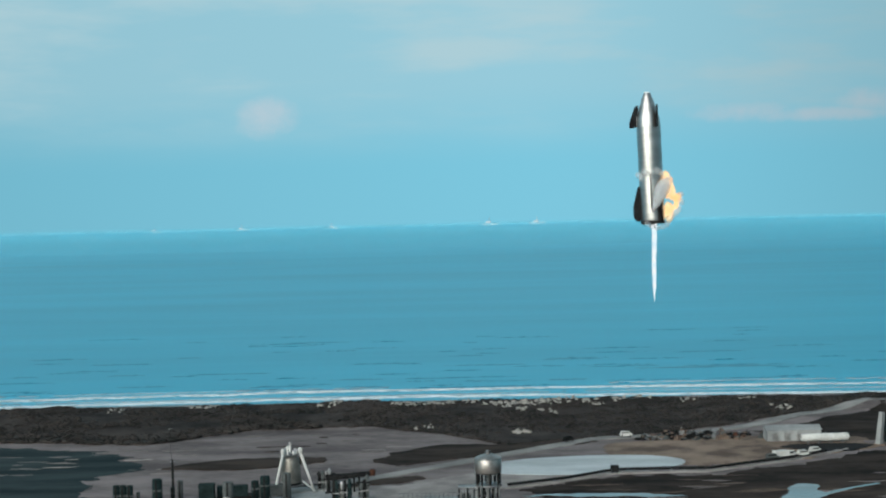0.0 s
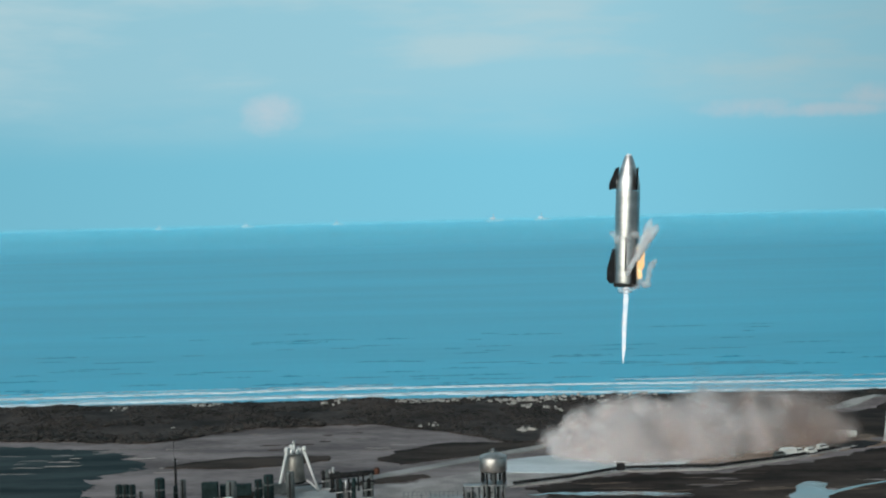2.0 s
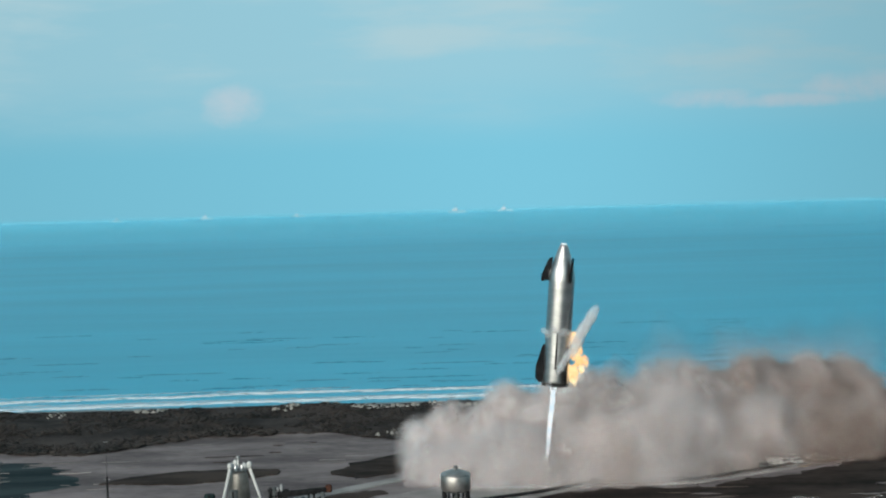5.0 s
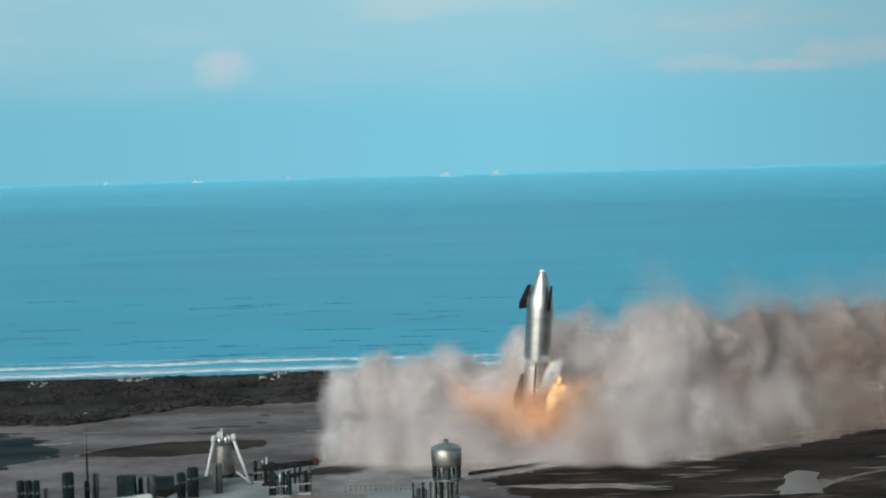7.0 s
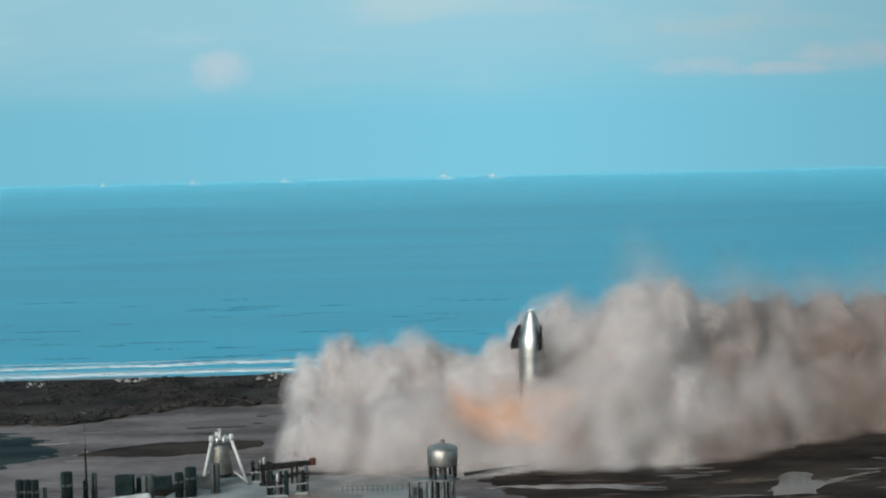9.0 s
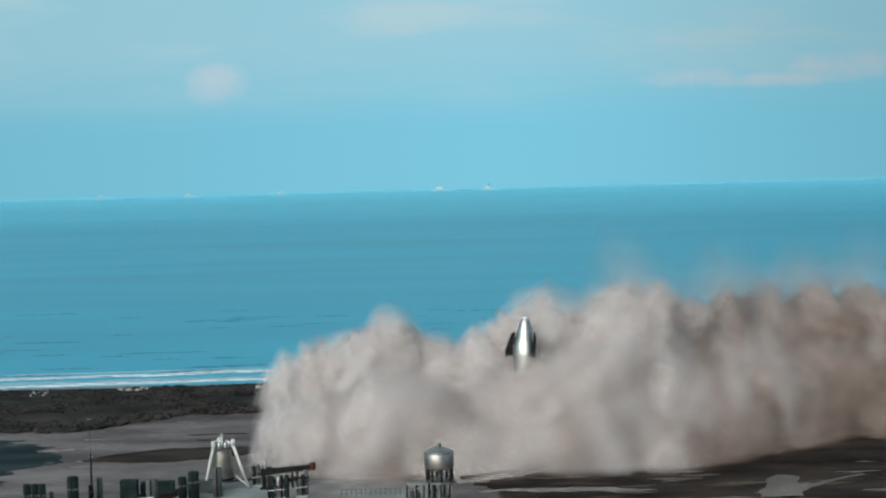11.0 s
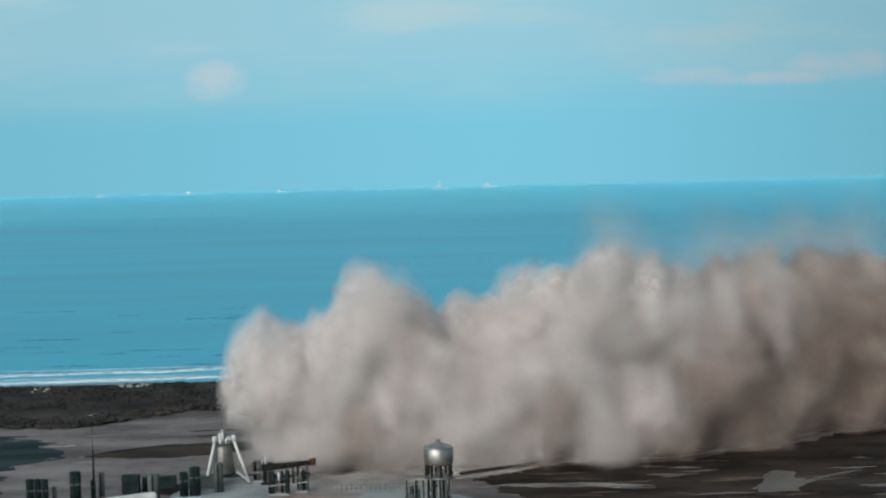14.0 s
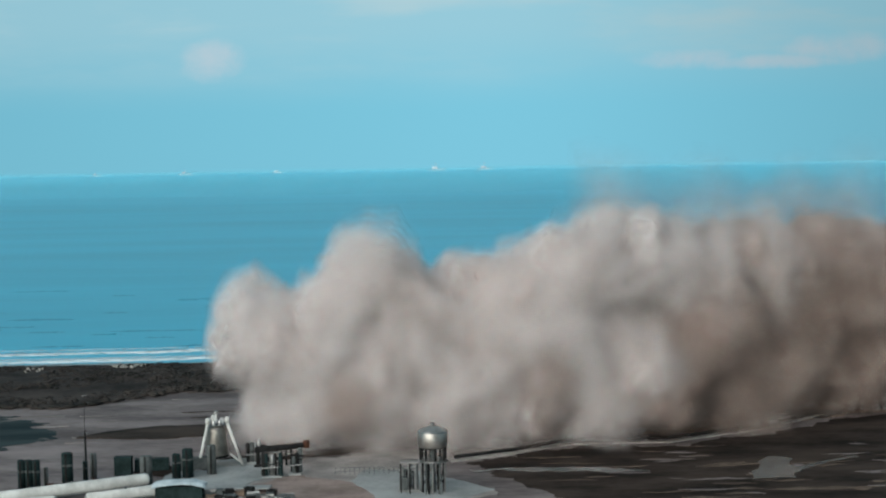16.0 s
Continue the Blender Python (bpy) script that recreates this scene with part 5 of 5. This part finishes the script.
container(108, 550, 6, 3, 3.2, WHITE_PAINT, "small white site cabin", 20, "site_cabin", "cabin")

SHIPS = []


def build_ships():
    for x, y, size in ((-1078, 4800, 1.0), (-801, 4800, 1.2), (-515, 4800, 1.1), (-20, 4760, 1.6), (129, 4780, 1.5)):
        ob = empty("ship", pose(x, y, -0.55), "small white ship far out near the horizon", "ship", "ships at anchor")
        l = 17 * size
        bm = bmesh.new()
        pts = [(-l, 0), (-l * 0.95, -3), (l * 0.6, -3), (l, 0), (l * 0.6, 3), (-l * 0.95, 3)]
        lo = [bm.verts.new((px * 0.93, py * 0.8, -1)) for px, py in pts]
        hi = [bm.verts.new((px, py, 3.6 * size + (1.2 if px > l * 0.9 else 0))) for px, py in pts]
        bm.faces.new(lo[::-1])
        bm.faces.new(hi)
        for i in range(6):
            bm.faces.new((lo[i], lo[(i + 1) % 6], hi[(i + 1) % 6], hi[i]))
        part("hull", bm, SHIP_WHITE, ob)
        part("deckhouse", box(-l * 0.5, -2.2, 3.6 * size, l * 0.1, 2.2, 8.0 * size, bevel=0.2), SHIP_WHITE, ob)
        part("mast", tube((-l * 0.1, 0, 8 * size), (-l * 0.1, 0, 15 * size), 0.7), SHIP_WHITE, ob)
        SHIPS.append(ob)


build_ships()

# ---- what moves ----


def table(rows, t):
    return float(np.interp(t, [r[0] for r in rows], [r[1] for r in rows]))


def motions():
    # the rocket comes down, leans, straightens and stands
    rows = ((0.0, 59.0, 92.9, -1.7), (0.5, 55.5, 85.3, 0.1), (1.0, 52.2, 79.0, 1.0), (1.5, 49.1, 73.2, 1.4), (2.0, 46.0, 68.2, 2.6), (2.5, 42.4, 62.6, 3.1),
            (3.0, 39.6, 57.0, 3.2), (3.5, 37.8, 50.0, 4.3), (4.0, 34.6, 45.0, 4.9), (4.5, 32.0, 39.3, 5.0), (5.75, 27.8, 26.4, 5.0), (7.0, 24.7, 13.6, 4.4),
            (7.5, 25.0, 9.2, 2.6), (8.0, 25.5, 4.9, 1.0), (8.5, 25.7, 0.8, 0.0), (8.8, 25.7, 0.75, 0.0), (16.0, 25.7, 0.75, 0.0))
    walk(ROCKET, [(t, pose(x, 535, z, 0, tilt, 0)) for t, x, z, tilt in rows])
    # the jet swings under the hull and is drawn in when the engine stops
    jet = ((0.0, 0.4, 2.6), (0.5, 0.4, 1.2), (1.0, 0.3, -0.6), (1.5, 0.2, 0.8), (2.0, 0.2, 1.0), (2.5, 0.1, 2.0), (3.0, 0, 3.2), (3.5, -0.6, 4.0), (4.0, -0.6, -1.0),
           (4.5, -0.6, 2.0), (7.0, 0, 0), (8.4, 0, 0))
    walk(EXHAUST, [(t, pose(x, 0, 0.4, 0, a, 0)) for t, x, a in jet] + [(9.0, pose(0, 0, 33, 0, 0, 0)), (16.0, pose(0, 0, 33, 0, 0, 0))])
    # venting gas drifts to and fro
    for i, (ob, p, u) in enumerate(VAPOUR_WISPS):
        rs = []
        for k in range(17):
            keep = max(0.0, min(1.0, (8.6 - k) / 1.6))
            reach = table(((0.0, 0.42), (1.0, 0.7), (3.0, 0.95), (4.5, 1.1), (7.0, 0.6), (16.0, 0.6)), k) if u and p[1] < -3 else 1.0
            sway = keep * (0.3 + 1.2 * u) * math.sin(k * 1.7 + i * 0.9)
            rs.append((float(k), pose(p[0] * keep * reach + sway, p[1] * keep, (p[2] - 6) * reach + 6 + 0.7 * math.sin(k * 1.1 + i), 0, 27 + 8 * math.sin(k + i), 0)))
        walk(ob, rs)
    # flames lick out of the side and die back
    burn = ((0.0, 1.0), (0.3, 0.7), (0.6, 0.4), (1.0, 0.0), (1.8, 0.0), (2.0, 0.45), (2.5, 0.0), (2.8, 0.4), (3.1, 0.0), (3.8, 0.0), (4.1, 0.35), (4.3, 0.75), (4.7, 0.8),
            (6.8, 0.75), (7.4, 0.45), (8.0, 0.2), (9.0, 0.0), (10.0, 0.0), (16.0, 0.0))
    for i, (ob, out, inside) in enumerate(FIRE):
        rs = []
        for k, (t, share) in enumerate(burn):
            want = max(0.0, min(1.0, share * 1.7 - (i % 8) / 8 * 0.7))
            p = Vector(inside).lerp(Vector(out), want)
            rs.append((t, pose(p.x, p.y, p.z, 20 * math.sin(k + i), 0, 50 * math.sin(k * 1.3 + i))))
        walk(ob, rs)
    # dust wells up out of the ground round the pad and rolls outwards
    keyed = sorted(DUST_TOP)
    times = sorted(keyed + [2.0, 3.0, 5.7, 8.0, 11.0, 13.5])
    front = ((0.7, 0.8), (3.5, 0.75), (7.0, 0.42), (9.0, 0.50), (11.0, 0.58), (12.5, 0.68), (13.5, 0.90), (14.5, 0.97), (16.0, 1.0))

    def crest(t, x):
        return table([(k, table(DUST_TOP[k], x)) for k in keyed], t)

    near = ((0.7, 40), (1.5, 32), (3.5, 22), (4.5, 15), (7.0, 3), (9.0, -2), (12.5, -4), (16.0, -4))
    for ob, layer, s, lv, dy, r, turn, spin in DUST_PUFFS:
        x0, x1 = table(DUST_LEFT, 0.7), table(DUST_RIGHT, 0.7)
        rs = [(0.0, pose(x0 + s * (x1 - x0), 40 + dy, -2.2 * r, *turn))]
        for t in times:
            left, right = table(DUST_LEFT, t), table(DUST_RIGHT, t)
            edge = 0.8 * r
            if lv < 0.8 and t > 10:
                left += 10
            x = left + edge + s * (right - left - 2 * edge) if right - left > 3 * edge else (left + right) / 2 + (s - 0.5) * (right - left)
            h = crest(t, x)
            back = table(((0.7, 0.0), (4.5, 0.0), (7.0, 1.0), (16.0, 1.0)), t) * 0.3 * max(0.0, min(45.0, x - 88))
            y = table(near, t) + dy + 0.42 * max(0.0, x - 60) + back
            h -= max(0.0, 100 - h) * back / 560
            if layer:
                h *= table(front, t)
            else:
                y += 24
            rise = min(lv, 0.98) if layer and t > 13 else lv
            z = h * rise - table(((0.7, 1.15), (4.5, 1.1), (7.0, 0.95), (12.5, 0.86), (16.0, 0.84)), t) * r
            rs.append((t, pose(x, y, z, turn[0] + spin * t, turn[1] + spin * 0.7 * t, turn[2])))
        walk(ob, rs)
    # the painted firelight rises into the dust and sinks back
    burning = ((0.0, 0.0), (5.2, 0.0), (6.6, 1.0), (7.5, 0.85), (8.1, 0.95), (8.5, 0.25), (8.9, 0.85), (9.3, 0.7), (10.5, 0.0), (16.0, 0.0))
    for i, (ob, p, r, turn) in enumerate(GLOWS):
        rs = []
        for t, share in burning:
            rs.append((t, pose(p[0], p[1] + 4 + 3 * (1 - share), -1.6 * r + share * (p[2] + 4.5 + 1.6 * r), turn + 12 * t, 0, 8 * t + turn)))
        walk(ob, rs)
    # swells roll in
    for ob, x, y, speed in WAVES:
        walk(ob, [(0.0, pose(x, y, -0.55)), (16.0, pose(x, y - 16 * speed, -0.55))])


motions()
